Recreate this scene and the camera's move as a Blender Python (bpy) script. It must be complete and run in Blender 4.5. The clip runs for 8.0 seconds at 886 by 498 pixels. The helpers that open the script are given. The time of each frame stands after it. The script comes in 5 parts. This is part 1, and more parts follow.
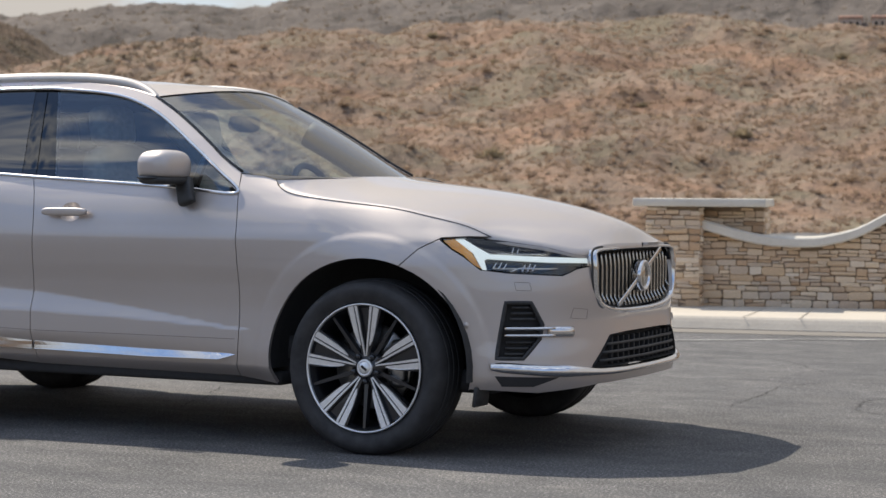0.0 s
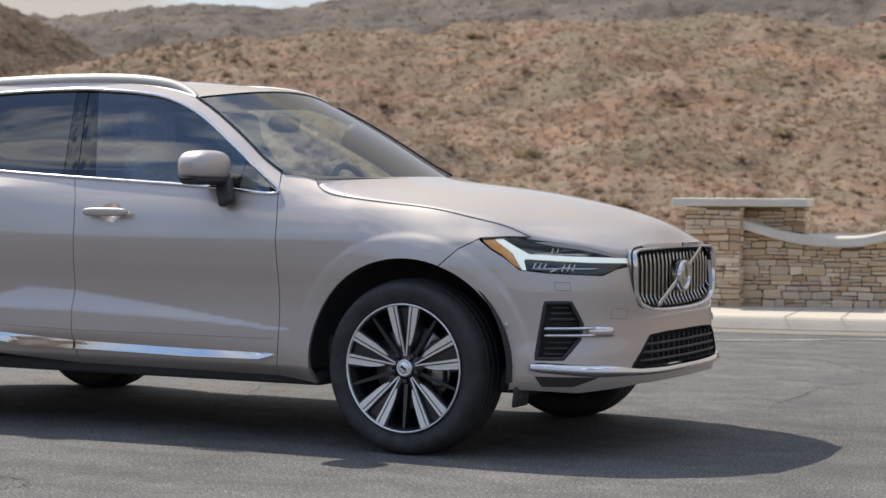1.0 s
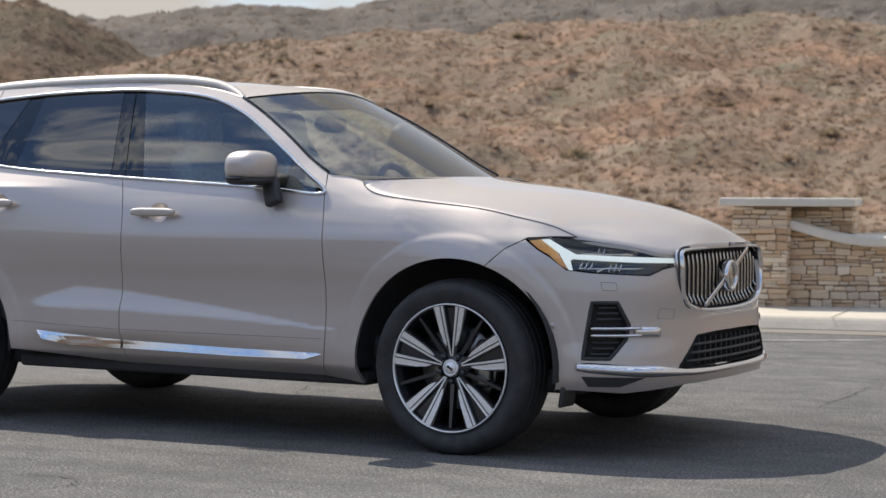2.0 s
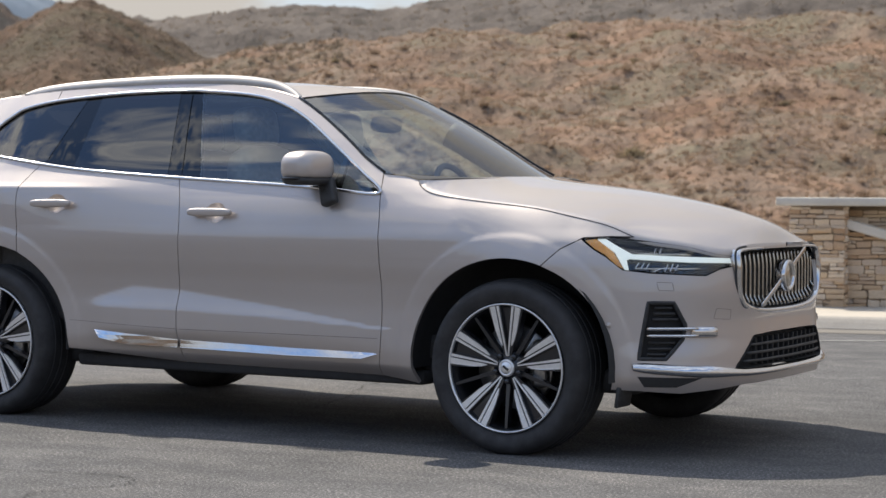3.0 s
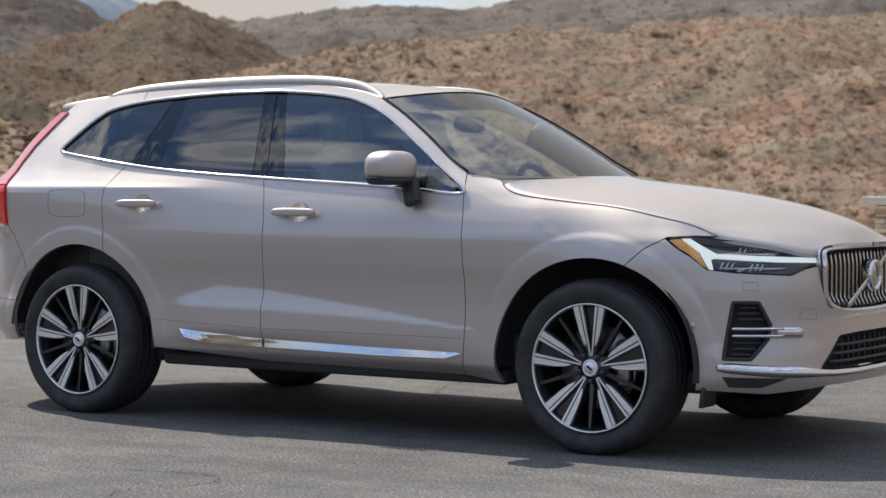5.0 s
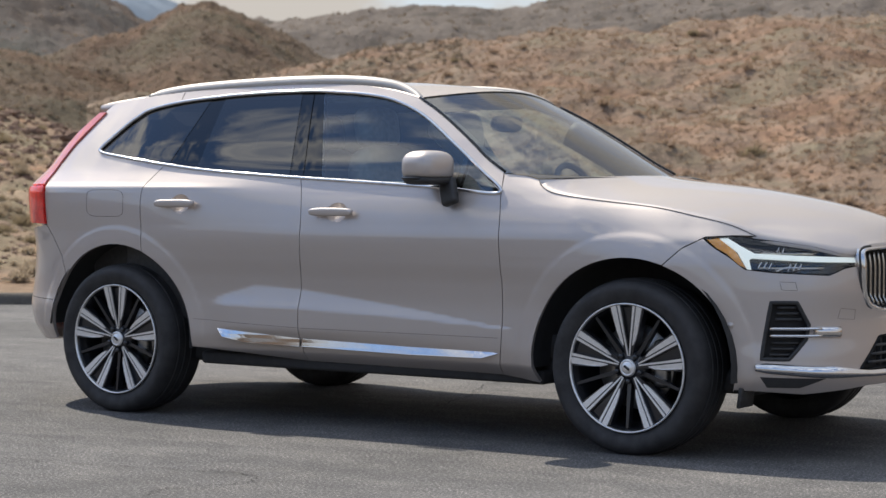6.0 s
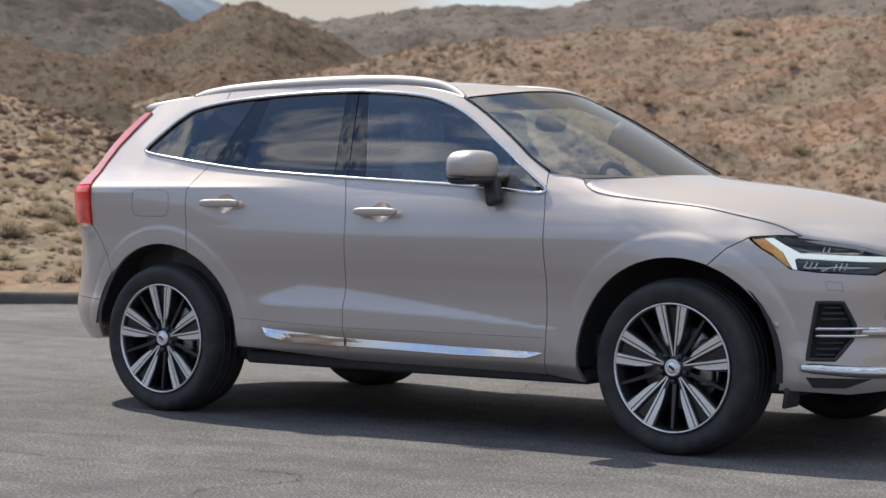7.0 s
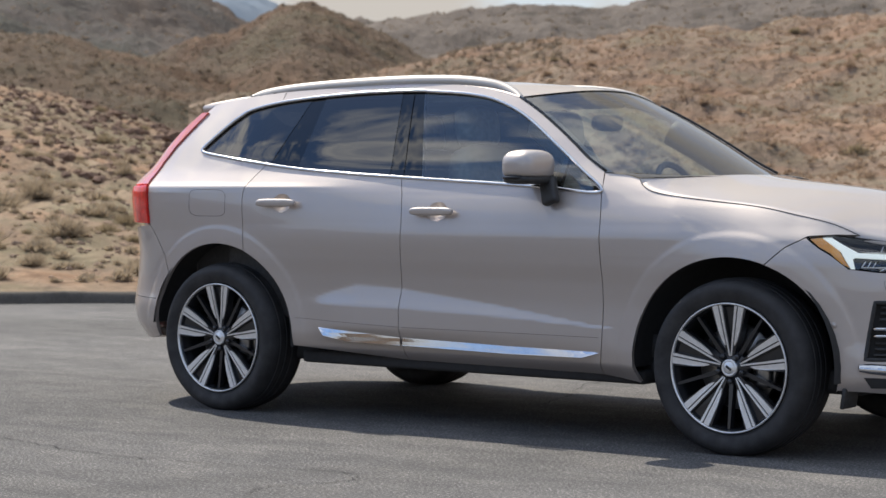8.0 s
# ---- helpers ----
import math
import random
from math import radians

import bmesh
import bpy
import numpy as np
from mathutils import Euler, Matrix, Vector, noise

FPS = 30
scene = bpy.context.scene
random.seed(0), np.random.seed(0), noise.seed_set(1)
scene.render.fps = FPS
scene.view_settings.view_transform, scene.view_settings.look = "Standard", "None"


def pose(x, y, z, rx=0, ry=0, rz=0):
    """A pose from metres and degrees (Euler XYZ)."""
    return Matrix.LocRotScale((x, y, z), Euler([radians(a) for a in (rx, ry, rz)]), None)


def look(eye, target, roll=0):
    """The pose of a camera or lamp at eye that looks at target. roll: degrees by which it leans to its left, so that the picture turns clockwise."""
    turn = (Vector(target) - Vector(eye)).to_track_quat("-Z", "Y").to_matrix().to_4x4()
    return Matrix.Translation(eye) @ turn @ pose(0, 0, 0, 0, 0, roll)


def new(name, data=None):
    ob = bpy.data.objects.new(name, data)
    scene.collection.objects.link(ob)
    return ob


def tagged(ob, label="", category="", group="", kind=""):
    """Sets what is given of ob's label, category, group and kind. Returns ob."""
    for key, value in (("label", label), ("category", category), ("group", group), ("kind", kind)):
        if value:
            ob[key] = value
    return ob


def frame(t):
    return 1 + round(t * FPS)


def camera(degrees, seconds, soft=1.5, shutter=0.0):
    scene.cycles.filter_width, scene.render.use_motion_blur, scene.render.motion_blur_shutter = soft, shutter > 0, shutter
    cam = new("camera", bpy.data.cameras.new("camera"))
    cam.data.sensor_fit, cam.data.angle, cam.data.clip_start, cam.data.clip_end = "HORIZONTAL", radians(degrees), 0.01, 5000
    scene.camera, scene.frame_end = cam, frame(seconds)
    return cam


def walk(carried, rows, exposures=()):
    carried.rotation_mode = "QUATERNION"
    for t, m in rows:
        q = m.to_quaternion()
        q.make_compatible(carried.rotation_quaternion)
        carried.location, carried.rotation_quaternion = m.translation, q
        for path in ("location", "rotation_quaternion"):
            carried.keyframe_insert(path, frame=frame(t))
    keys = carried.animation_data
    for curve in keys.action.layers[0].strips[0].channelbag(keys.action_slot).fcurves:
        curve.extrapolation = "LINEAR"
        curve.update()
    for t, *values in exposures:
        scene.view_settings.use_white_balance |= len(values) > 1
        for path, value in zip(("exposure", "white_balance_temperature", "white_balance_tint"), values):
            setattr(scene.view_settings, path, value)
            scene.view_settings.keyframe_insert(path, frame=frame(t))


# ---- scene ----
cam = camera(25.25, 8.0)
cam.data.dof.use_dof, cam.data.dof.focus_distance, cam.data.dof.aperture_fstop = True, 8.4, 5.6
ROWS = [
    (0.0, 3.9293, -8.1447, 1.0867, 88.415, -0.359, 26.314),
    (0.5, 3.9284, -8.1452, 1.0867, 88.413, -0.332, 26.868),
    (1.0, 3.9275, -8.1456, 1.0867, 88.410, -0.306, 27.445),
    (1.5, 3.9265, -8.1462, 1.0867, 88.406, -0.280, 28.108),
    (1.7, 3.9260, -8.1464, 1.0867, 88.405, -0.270, 28.400),
    (2.8, 3.9237, -8.1477, 1.0867, 88.397, -0.216, 29.924),
    (3.0, 3.9230, -8.1481, 1.0867, 88.395, -0.206, 30.366),
    (3.5, 3.9219, -8.1487, 1.0867, 88.391, -0.182, 31.066),
    (4.0, 3.9210, -8.1493, 1.0867, 88.387, -0.160, 31.710),
    (4.5, 3.9201, -8.1499, 1.0867, 88.383, -0.139, 32.296),
    (4.7, 3.9198, -8.1501, 1.0867, 88.382, -0.131, 32.486),
    (5.8, 3.9182, -8.1511, 1.0867, 88.373, -0.090, 33.554),
    (6.0, 3.9179, -8.1513, 1.0867, 88.371, -0.082, 33.814),
    (6.5, 3.9170, -8.1519, 1.0867, 88.366, -0.064, 34.410),
    (7.0, 3.9160, -8.1526, 1.0867, 88.361, -0.046, 35.085),
    (7.5, 3.9149, -8.1534, 1.0866, 88.356, -0.028, 35.855),
    (8.0, 3.9137, -8.1542, 1.0866, 88.351, -0.010, 36.686),
]
EXPOSURE = 0.49
walk(cam, [(t, pose(x, y, z, rx, ry, rz)) for t, x, y, z, rx, ry, rz in ROWS], [(0.0, EXPOSURE), (8.0, EXPOSURE)])
EYE = Vector((3.92, -8.15, 1.087))

# ---- sky and sun ----
SUN_WAY = Vector((0.80, -0.27, -1.0)).normalized()
sun = new("sun", bpy.data.lights.new("sun", "SUN"))
sun.data.energy, sun.data.angle, sun.data.color = 4.25, radians(0.53), (1.0, 0.918, 0.79)
sun.matrix_world = look((-30, 16, 40), Vector((-30, 16, 40)) + SUN_WAY)

world = bpy.data.worlds.new("sky")
scene.world = world
world.use_nodes = True
wn, wl = world.node_tree.nodes, world.node_tree.links
wn.clear()
sky = wn.new("ShaderNodeTexSky")
sky.sky_type, sky.sun_disc = "NISHITA", False
sky.sun_elevation, sky.sun_rotation = math.asin(-SUN_WAY.z), math.atan2(-SUN_WAY.x, -SUN_WAY.y)
sky.air_density, sky.altitude, sky.dust_density, sky.ozone_density = 1.0, 400, 0.4, 5.0
coord = wn.new("ShaderNodeTexCoord")
squash = wn.new("ShaderNodeMapping")
squash.inputs["Scale"].default_value = (1.0, 1.0, 2.0)
squash.inputs["Location"].default_value = (0.6, 0.9, 0.2)
puff = wn.new("ShaderNodeTexNoise")
puff.inputs["Scale"].default_value, puff.inputs["Detail"].default_value = 8.0, 12.0
puff.inputs["Roughness"].default_value, puff.inputs["Distortion"].default_value = 0.60, 0.08
cover = wn.new("ShaderNodeValToRGB")
cover.color_ramp.elements[0].position, cover.color_ramp.elements[1].position = 0.475, 0.61
height = wn.new("ShaderNodeSeparateXYZ")
lift = wn.new("ShaderNodeValToRGB")
for place, tone in ((0.28, (2.72, 2.78, 2.88, 1)), (0.40, (3.1, 3.15, 3.25, 1)), (0.50, (3.8, 3.88, 4.02, 1)), (0.62, (9.0, 8.85, 8.7, 1))):
    lift.color_ramp.elements.new(place).color = tone
lift.color_ramp.elements[0].position, lift.color_ramp.elements[0].color = 0.05, (2.7, 2.75, 2.85, 1)
lift.color_ramp.elements[-1].position, lift.color_ramp.elements[-1].color = 0.80, (4.4, 4.9, 5.6, 1)
# pale cover added to the unseen upper sky to brighten upward-facing paint
veil = wn.new("ShaderNodeMapRange")
veil.inputs["From Min"].default_value, veil.inputs["From Max"].default_value = 0.68, 0.88
veil.inputs["To Max"].default_value = 0.4
low_haze = wn.new("ShaderNodeMapRange")
low_haze.inputs["From Min"].default_value, low_haze.inputs["From Max"].default_value = 0.34, 0.06
cloudy = wn.new("ShaderNodeMath")
cloudy.operation, cloudy.use_clamp = "ADD", True
cloud = wn.new("ShaderNodeMixRGB")
wl.new(coord.outputs["Generated"], height.inputs[0])
wl.new(height.outputs["Z"], lift.inputs["Fac"])
# a bank of thin cloud over the hills behind the car, carried on unseen to the right to warm the nose
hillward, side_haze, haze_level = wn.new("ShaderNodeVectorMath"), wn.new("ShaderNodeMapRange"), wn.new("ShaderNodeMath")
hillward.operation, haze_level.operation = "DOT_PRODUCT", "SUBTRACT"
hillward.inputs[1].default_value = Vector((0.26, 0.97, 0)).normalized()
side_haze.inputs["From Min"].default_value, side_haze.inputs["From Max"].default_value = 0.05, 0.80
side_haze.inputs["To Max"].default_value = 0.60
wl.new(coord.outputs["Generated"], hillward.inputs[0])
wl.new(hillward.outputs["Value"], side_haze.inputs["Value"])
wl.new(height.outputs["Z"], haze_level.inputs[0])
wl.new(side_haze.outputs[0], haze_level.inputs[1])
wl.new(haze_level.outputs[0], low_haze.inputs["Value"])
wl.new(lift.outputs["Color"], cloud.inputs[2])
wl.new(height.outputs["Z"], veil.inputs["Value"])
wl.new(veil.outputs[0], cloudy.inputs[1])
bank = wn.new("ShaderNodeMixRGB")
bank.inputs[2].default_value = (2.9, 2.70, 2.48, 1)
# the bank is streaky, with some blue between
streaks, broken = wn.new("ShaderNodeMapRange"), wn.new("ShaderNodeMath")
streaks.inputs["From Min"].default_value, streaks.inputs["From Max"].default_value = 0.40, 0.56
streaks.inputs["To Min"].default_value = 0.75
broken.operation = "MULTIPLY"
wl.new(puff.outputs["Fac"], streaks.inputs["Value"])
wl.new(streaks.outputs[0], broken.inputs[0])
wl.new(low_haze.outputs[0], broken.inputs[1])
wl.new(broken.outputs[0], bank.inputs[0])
back = wn.new("ShaderNodeBackground")
back.inputs["Strength"].default_value = 0.15
world_out = wn.new("ShaderNodeOutputWorld")
wl.new(coord.outputs["Generated"], squash.inputs["Vector"])
wl.new(squash.outputs["Vector"], puff.inputs["Vector"])
wl.new(puff.outputs["Fac"], cover.inputs["Fac"])
wl.new(cover.outputs["Color"], cloudy.inputs[0])
wl.new(cloudy.outputs[0], cloud.inputs[0])
wl.new(sky.outputs["Color"], cloud.inputs[1])
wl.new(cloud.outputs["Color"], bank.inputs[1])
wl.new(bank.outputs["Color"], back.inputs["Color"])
wl.new(back.outputs["Background"], world_out.inputs["Surface"])


# ---- materials ----
def material(name):
    m = bpy.data.materials.new(name)
    m.use_nodes = True
    return m, m.node_tree.nodes, m.node_tree.links, m.node_tree.nodes["Principled BSDF"]


def ramp(n, stops):
    r = n.new("ShaderNodeValToRGB")
    while len(r.color_ramp.elements) < len(stops):
        r.color_ramp.elements.new(0.5)
    for e, (p, c) in zip(r.color_ramp.elements, stops):
        e.position, e.color = p, (*c, 1)
    return r


def grain(n, l, scale, detail=6.0, rough=0.6, stretch=None, distort=0.0):
    c = n.new("ShaderNodeTexCoord")
    t = n.new("ShaderNodeTexNoise")
    t.inputs["Scale"].default_value, t.inputs["Detail"].default_value = scale, detail
    t.inputs["Roughness"].default_value, t.inputs["Distortion"].default_value = rough, distort
    if stretch:
        m = n.new("ShaderNodeMapping")
        m.inputs["Scale"].default_value = stretch
        l.new(c.outputs["Object"], m.inputs["Vector"])
        l.new(m.outputs["Vector"], t.inputs["Vector"])
    else:
        l.new(c.outputs["Object"], t.inputs["Vector"])
    return t.outputs["Fac"]


def mix(n, l, a, b, f, kind="MIX"):
    m = n.new("ShaderNodeMixRGB")
    m.blend_type = kind
    for i, v in ((0, f), (1, a), (2, b)):
        if hasattr(v, "links"):
            l.new(v, m.inputs[i])
        elif i == 0:
            m.inputs[0].default_value = v
        else:
            m.inputs[i].default_value = (*v, 1)
    return m.outputs[0]


def relief(n, l, p, height, strength, distance):
    b = n.new("ShaderNodeBump")
    b.inputs["Strength"].default_value, b.inputs["Distance"].default_value = strength, distance
    l.new(height, b.inputs["Height"])
    l.new(b.outputs["Normal"], p.inputs["Normal"])


def earth(name, stops, big, small, rough=0.95, bump=0.03, speck=None, tint=0):
    """Two scales of noise through a colour ramp, with relief."""
    m, n, l, p = material(name)
    a, b = grain(n, l, big, 8, 0.62, None, 0.4), grain(n, l, small, 5, 0.7)
    r = ramp(n, stops)
    l.new(mix(n, l, a, b, 0.45), r.inputs["Fac"])
    col = r.outputs["Color"]
    if speck:
        s = ramp(n, [(0.56, (0, 0, 0)), (0.66, (1, 1, 1))])
        l.new(grain(n, l, speck[0], 4, 0.6), s.inputs["Fac"])
        col = mix(n, l, col, speck[1], s.outputs["Color"])
    if tint:
        t = ramp(n, [(0.36, (1.10, 0.94, 0.84)), (0.50, (1.0, 1.0, 1.0)), (0.62, (0.80, 0.90, 0.84))])
        l.new(grain(n, l, tint, 6, 0.65, None, 0.8), t.inputs["Fac"])
        col = mix(n, l, col, t.outputs["Color"], 1.0, "MULTIPLY")
    l.new(col, p.inputs["Base Color"])
    p.inputs["Roughness"].default_value = rough
    p.inputs["Specular IOR Level"].default_value = 0.15
    relief(n, l, p, b, 0.9, bump)
    return m


def plain(name, colour, rough=0.5, metal=0.0, coat=0.0, wear=0.06, scale=30.0, bump=0.0):
    m, n, l, p = material(name)
    f = grain(n, l, scale, 5, 0.6)
    dark = tuple(c * (1 - 2.5 * wear) for c in colour)
    lite = tuple(min(1, c * (1 + 2.5 * wear)) for c in colour)
    r = ramp(n, [(0.3, dark), (0.7, lite)])
    l.new(f, r.inputs["Fac"])
    l.new(r.outputs["Color"], p.inputs["Base Color"])
    p.inputs["Roughness"].default_value, p.inputs["Metallic"].default_value = rough, metal
    p.inputs["Coat Weight"].default_value, p.inputs["Coat Roughness"].default_value = coat, 0.03
    if bump:
        relief(n, l, p, f, 0.6, bump)
    return m


def leafy(name, stops, big, small):
    """Thin dry leaves and twigs that let some light through."""
    m, n, l, p = material(name)
    r = ramp(n, stops)
    l.new(mix(n, l, grain(n, l, big, 4, 0.6), grain(n, l, small, 3, 0.6), 0.5), r.inputs["Fac"])
    thin, both = n.new("ShaderNodeBsdfTranslucent"), n.new("ShaderNodeMixShader")
    both.inputs["Fac"].default_value = 0.45
    l.new(r.outputs["Color"], p.inputs["Base Color"])
    l.new(r.outputs["Color"], thin.inputs["Color"])
    p.inputs["Roughness"].default_value, p.inputs["Specular IOR Level"].default_value = 0.95, 0.1
    l.new(p.outputs[0], both.inputs[1])
    l.new(thin.outputs[0], both.inputs[2])
    l.new(both.outputs[0], n["Material Output"].inputs["Surface"])
    return m


def car_paint():
    m, n, l, p = material("silver_beige_metallic_paint")
    flake = grain(n, l, 900, 2, 0.5)
    r = ramp(n, [(0.35, (0.474, 0.423, 0.392)), (0.65, (0.514, 0.459, 0.426))])
    l.new(flake, r.inputs["Fac"])
    l.new(r.outputs["Color"], p.inputs["Base Color"])
    dust = ramp(n, [(0.3, (0.46, 0.46, 0.46)), (0.7, (0.52, 0.52, 0.52))])
    l.new(grain(n, l, 6, 5, 0.6), dust.inputs["Fac"])
    l.new(dust.outputs["Color"], p.inputs["Roughness"])
    p.inputs["Metallic"].default_value = 0.62
    p.inputs["Coat Weight"].default_value, p.inputs["Coat Roughness"].default_value = 0.9, 0.012
    p.inputs["Coat IOR"].default_value = 1.62
    return m


def glass(name, tint, facing=0.08, wavy=None):
    """Thin clear sheet: tinted see-through and a mirror gloss that grows at low angles, alike from both sides."""
    m, n, l, p = material(name)
    n.remove(p)
    clear, shine, weight, mx = n.new("ShaderNodeBsdfTransparent"), n.new("ShaderNodeBsdfGlossy"), n.new("ShaderNodeLayerWeight"), n.new("ShaderNodeMixShader")
    clear.inputs["Color"].default_value = (*tint, 1)
    shine.inputs["Roughness"].default_value = 0.01
    weight.inputs["Blend"].default_value = 0.5
    if wavy:
        swell = n.new("ShaderNodeBump")
        swell.inputs["Strength"].default_value, swell.inputs["Distance"].default_value = 0.5, 0.0009
        l.new(grain(n, l, 1.0, 0, 0.5, wavy), swell.inputs["Height"])
        l.new(swell.outputs["Normal"], shine.inputs["Normal"])
    power, share = n.new("ShaderNodeMath"), n.new("ShaderNodeMath")
    power.operation, share.operation = "POWER", "MULTIPLY_ADD"
    power.inputs[1].default_value = 4.2
    share.inputs[1].default_value, share.inputs[2].default_value = 1 - facing, facing
    l.new(weight.outputs["Facing"], power.inputs[0])
    l.new(power.outputs[0], share.inputs[0])
    l.new(share.outputs[0], mx.inputs["Fac"])
    l.new(clear.outputs[0], mx.inputs[1])
    l.new(shine.outputs[0], mx.inputs[2])
    l.new(mx.outputs[0], n["Material Output"].inputs["Surface"])
    return m


def asphalt():
    m, n, l, p = material("worn_grey_asphalt")
    patch, fine, mid = grain(n, l, 0.35, 6, 0.6, None, 0.6), grain(n, l, 80, 4, 0.85), grain(n, l, 5, 8, 0.75)
    base = ramp(n, [(0.32, (0.074, 0.072, 0.0705)), (0.5, (0.116, 0.1125, 0.110)), (0.68, (0.168, 0.163, 0.159))])
    l.new(mix(n, l, patch, mid, 0.4), base.inputs["Fac"])
    stone = ramp(n, [(0.40, (0.22, 0.22, 0.23)), (0.5, (0.82, 0.82, 0.83)), (0.57, (1.5, 1.49, 1.48)), (0.65, (4.0, 3.95, 3.9))])
    l.new(fine, stone.inputs["Fac"])
    col = mix(n, l, base.outputs["Color"], stone.outputs["Color"], 0.75, "MULTIPLY")
    blotch = ramp(n, [(0.36, (0.74, 0.75, 0.77)), (0.52, (1.0, 1.0, 1.0)), (0.66, (1.22, 1.20, 1.17))])
    l.new(grain(n, l, 2.6, 9, 0.72, (0.7, 1.5, 1), 0.5), blotch.inputs["Fac"])
    col = mix(n, l, col, blotch.outputs["Color"], 1.0, "MULTIPLY")
    streak = ramp(n, [(0.50, (0, 0, 0)), (0.72, (0.5, 0.5, 0.5))])
    l.new(grain(n, l, 0.8, 5, 0.6, (0.25, 1.6, 1), 0.8), streak.inputs["Fac"])
    col = mix(n, l, col, (0.075, 0.074, 0.073), streak.outputs["Color"])
    l.new(col, p.inputs["Base Color"])
    p.inputs["Roughness"].default_value = 0.88
    p.inputs["Specular IOR Level"].default_value = 0.3
    relief(n, l, p, fine, 0.8, 0.006)
    return m


def stone_mat():
    m, n, l, p = material("stacked_sandstone")
    info = n.new("ShaderNodeObjectInfo")
    tone = ramp(n, [(0.0, (0.46, 0.305, 0.185)), (0.2, (0.60, 0.44, 0.285)), (0.4, (0.72, 0.58, 0.42)), (0.6, (0.56, 0.46, 0.36)), (0.8, (0.52, 0.365, 0.235)), (1.0, (0.76, 0.66, 0.53))])
    l.new(info.outputs["Random"], tone.inputs["Fac"])
    f = grain(n, l, 18, 7, 0.65)
    v = ramp(n, [(0.32, (0.66, 0.63, 0.60)), (0.68, (1.2, 1.2, 1.2))])
    l.new(f, v.inputs["Fac"])
    l.new(mix(n, l, tone.outputs["Color"], v.outputs["Color"], 0.8, "MULTIPLY"), p.inputs["Base Color"])
    p.inputs["Roughness"].default_value = 0.9
    relief(n, l, p, f, 0.35, 0.004)
    return m


PAINT = car_paint()
CHROME = plain("polished_chrome", (0.66, 0.66, 0.67), 0.10, 1.0, 0, 0.02)
SATIN = plain("machined_aluminium", (0.80, 0.80, 0.80), 0.38, 0.7, 0.3, 0.03, 60)
RAIL = plain("satin_silver_rail", (0.47, 0.437, 0.405), 0.42, 0.30, 0.15, 0.02)
DARK_CHROME = plain("dark_chrome", (0.46, 0.43, 0.38), 0.22, 1.0, 0, 0.03)
RIM_DARK = plain("gloss_black_alloy", (0.022, 0.023, 0.027), 0.3, 0.3, 0.5)
BLACK = plain("black_plastic", (0.030, 0.030, 0.031), 0.55, 0, 0, 0.15, 40)
GLOSS = plain("piano_black_trim", (0.008, 0.009, 0.012), 0.04, 0, 0.0)
PILLAR = glass("gloss_black_pillar", (0.003, 0.003, 0.004), 0.085, (24.0, 24.0, 1.2))
RUBBER = plain("tyre_rubber", (0.027, 0.026, 0.027), 0.72, 0, 0, 0.18, 14, 0.002)
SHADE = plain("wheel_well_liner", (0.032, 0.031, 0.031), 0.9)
LINING = plain("charcoal_leather", (0.05, 0.048, 0.047), 0.6, 0, 0, 0.1, 50)
SEAT_TAN = plain("grey_leather", (0.16, 0.15, 0.145), 0.55, 0, 0, 0.1, 40)
BRAKE = plain("brake_steel", (0.34, 0.33, 0.32), 0.35, 0.9)
SIDE_GLASS = glass("side_window_glass", (0.80, 0.90, 0.88), 0.15)
DARK_GLASS = glass("privacy_glass", (0.025, 0.035, 0.050), 0.120)
WIND_GLASS = glass("windscreen_glass", (0.84, 0.89, 0.84), 0.13)
LENS = glass("lamp_lens", (0.95, 0.96, 0.97), 0.06)
AMBER = plain("amber_reflector", (0.95, 0.38, 0.045), 0.18, 0, 0.6)
RED_PALE = plain("pale_red_lamp_strip", (0.70, 0.18, 0.13), 0.12, 0, 1.0, 0.06)
RED = plain("red_lamp_lens", (0.80, 0.030, 0.022), 0.15, 0, 0.35, 0.1)
LAMP_WHITE, _n, _l, _p = material("daytime_light_guide")
_p.inputs["Base Color"].default_value = (0.62, 0.66, 0.64, 1)
_p.inputs["Roughness"].default_value = 0.3
_p.inputs["Emission Color"].default_value, _p.inputs["Emission Strength"].default_value = (0.90, 1.0, 0.96, 1), 0.35
ASPHALT = asphalt()
STONE = stone_mat()
MORTAR = earth("raked_mortar", [(0.3, (0.19, 0.140, 0.096)), (0.7, (0.29, 0.220, 0.155))], 8, 60, 0.95, 0.01)
CONCRETE = earth("pale_cast_concrete", [(0.3, (0.525, 0.483, 0.420)), (0.7, (0.672, 0.630, 0.557))], 2.5, 45, 0.9, 0.004)
KERB_GREY = earth("grey_kerb_concrete", [(0.3, (0.30, 0.275, 0.240)), (0.7, (0.43, 0.395, 0.345))], 2, 50, 0.9, 0.004)
BERM = earth("dark_weathered_kerb", [(0.3, (0.075, 0.068, 0.060)), (0.7, (0.150, 0.137, 0.120))], 3, 40, 0.95, 0.01)
GUTTER = earth("tan_gutter_concrete", [(0.3, (0.17, 0.155, 0.135)), (0.7, (0.24, 0.218, 0.190))], 2, 50, 0.9, 0.004)
WALK = earth("sidewalk_concrete", [(0.3, (0.42, 0.375, 0.315)), (0.7, (0.54, 0.49, 0.415))], 1.5, 50, 0.9, 0.004)
LINE_PAINT = earth("worn_white_line_paint", [(0.40, (0.15, 0.145, 0.14)), (0.66, (0.42, 0.41, 0.385))], 3, 60, 0.8, 0.002)
CRACK = plain("crack_shadow", (0.022, 0.021, 0.020), 0.95)


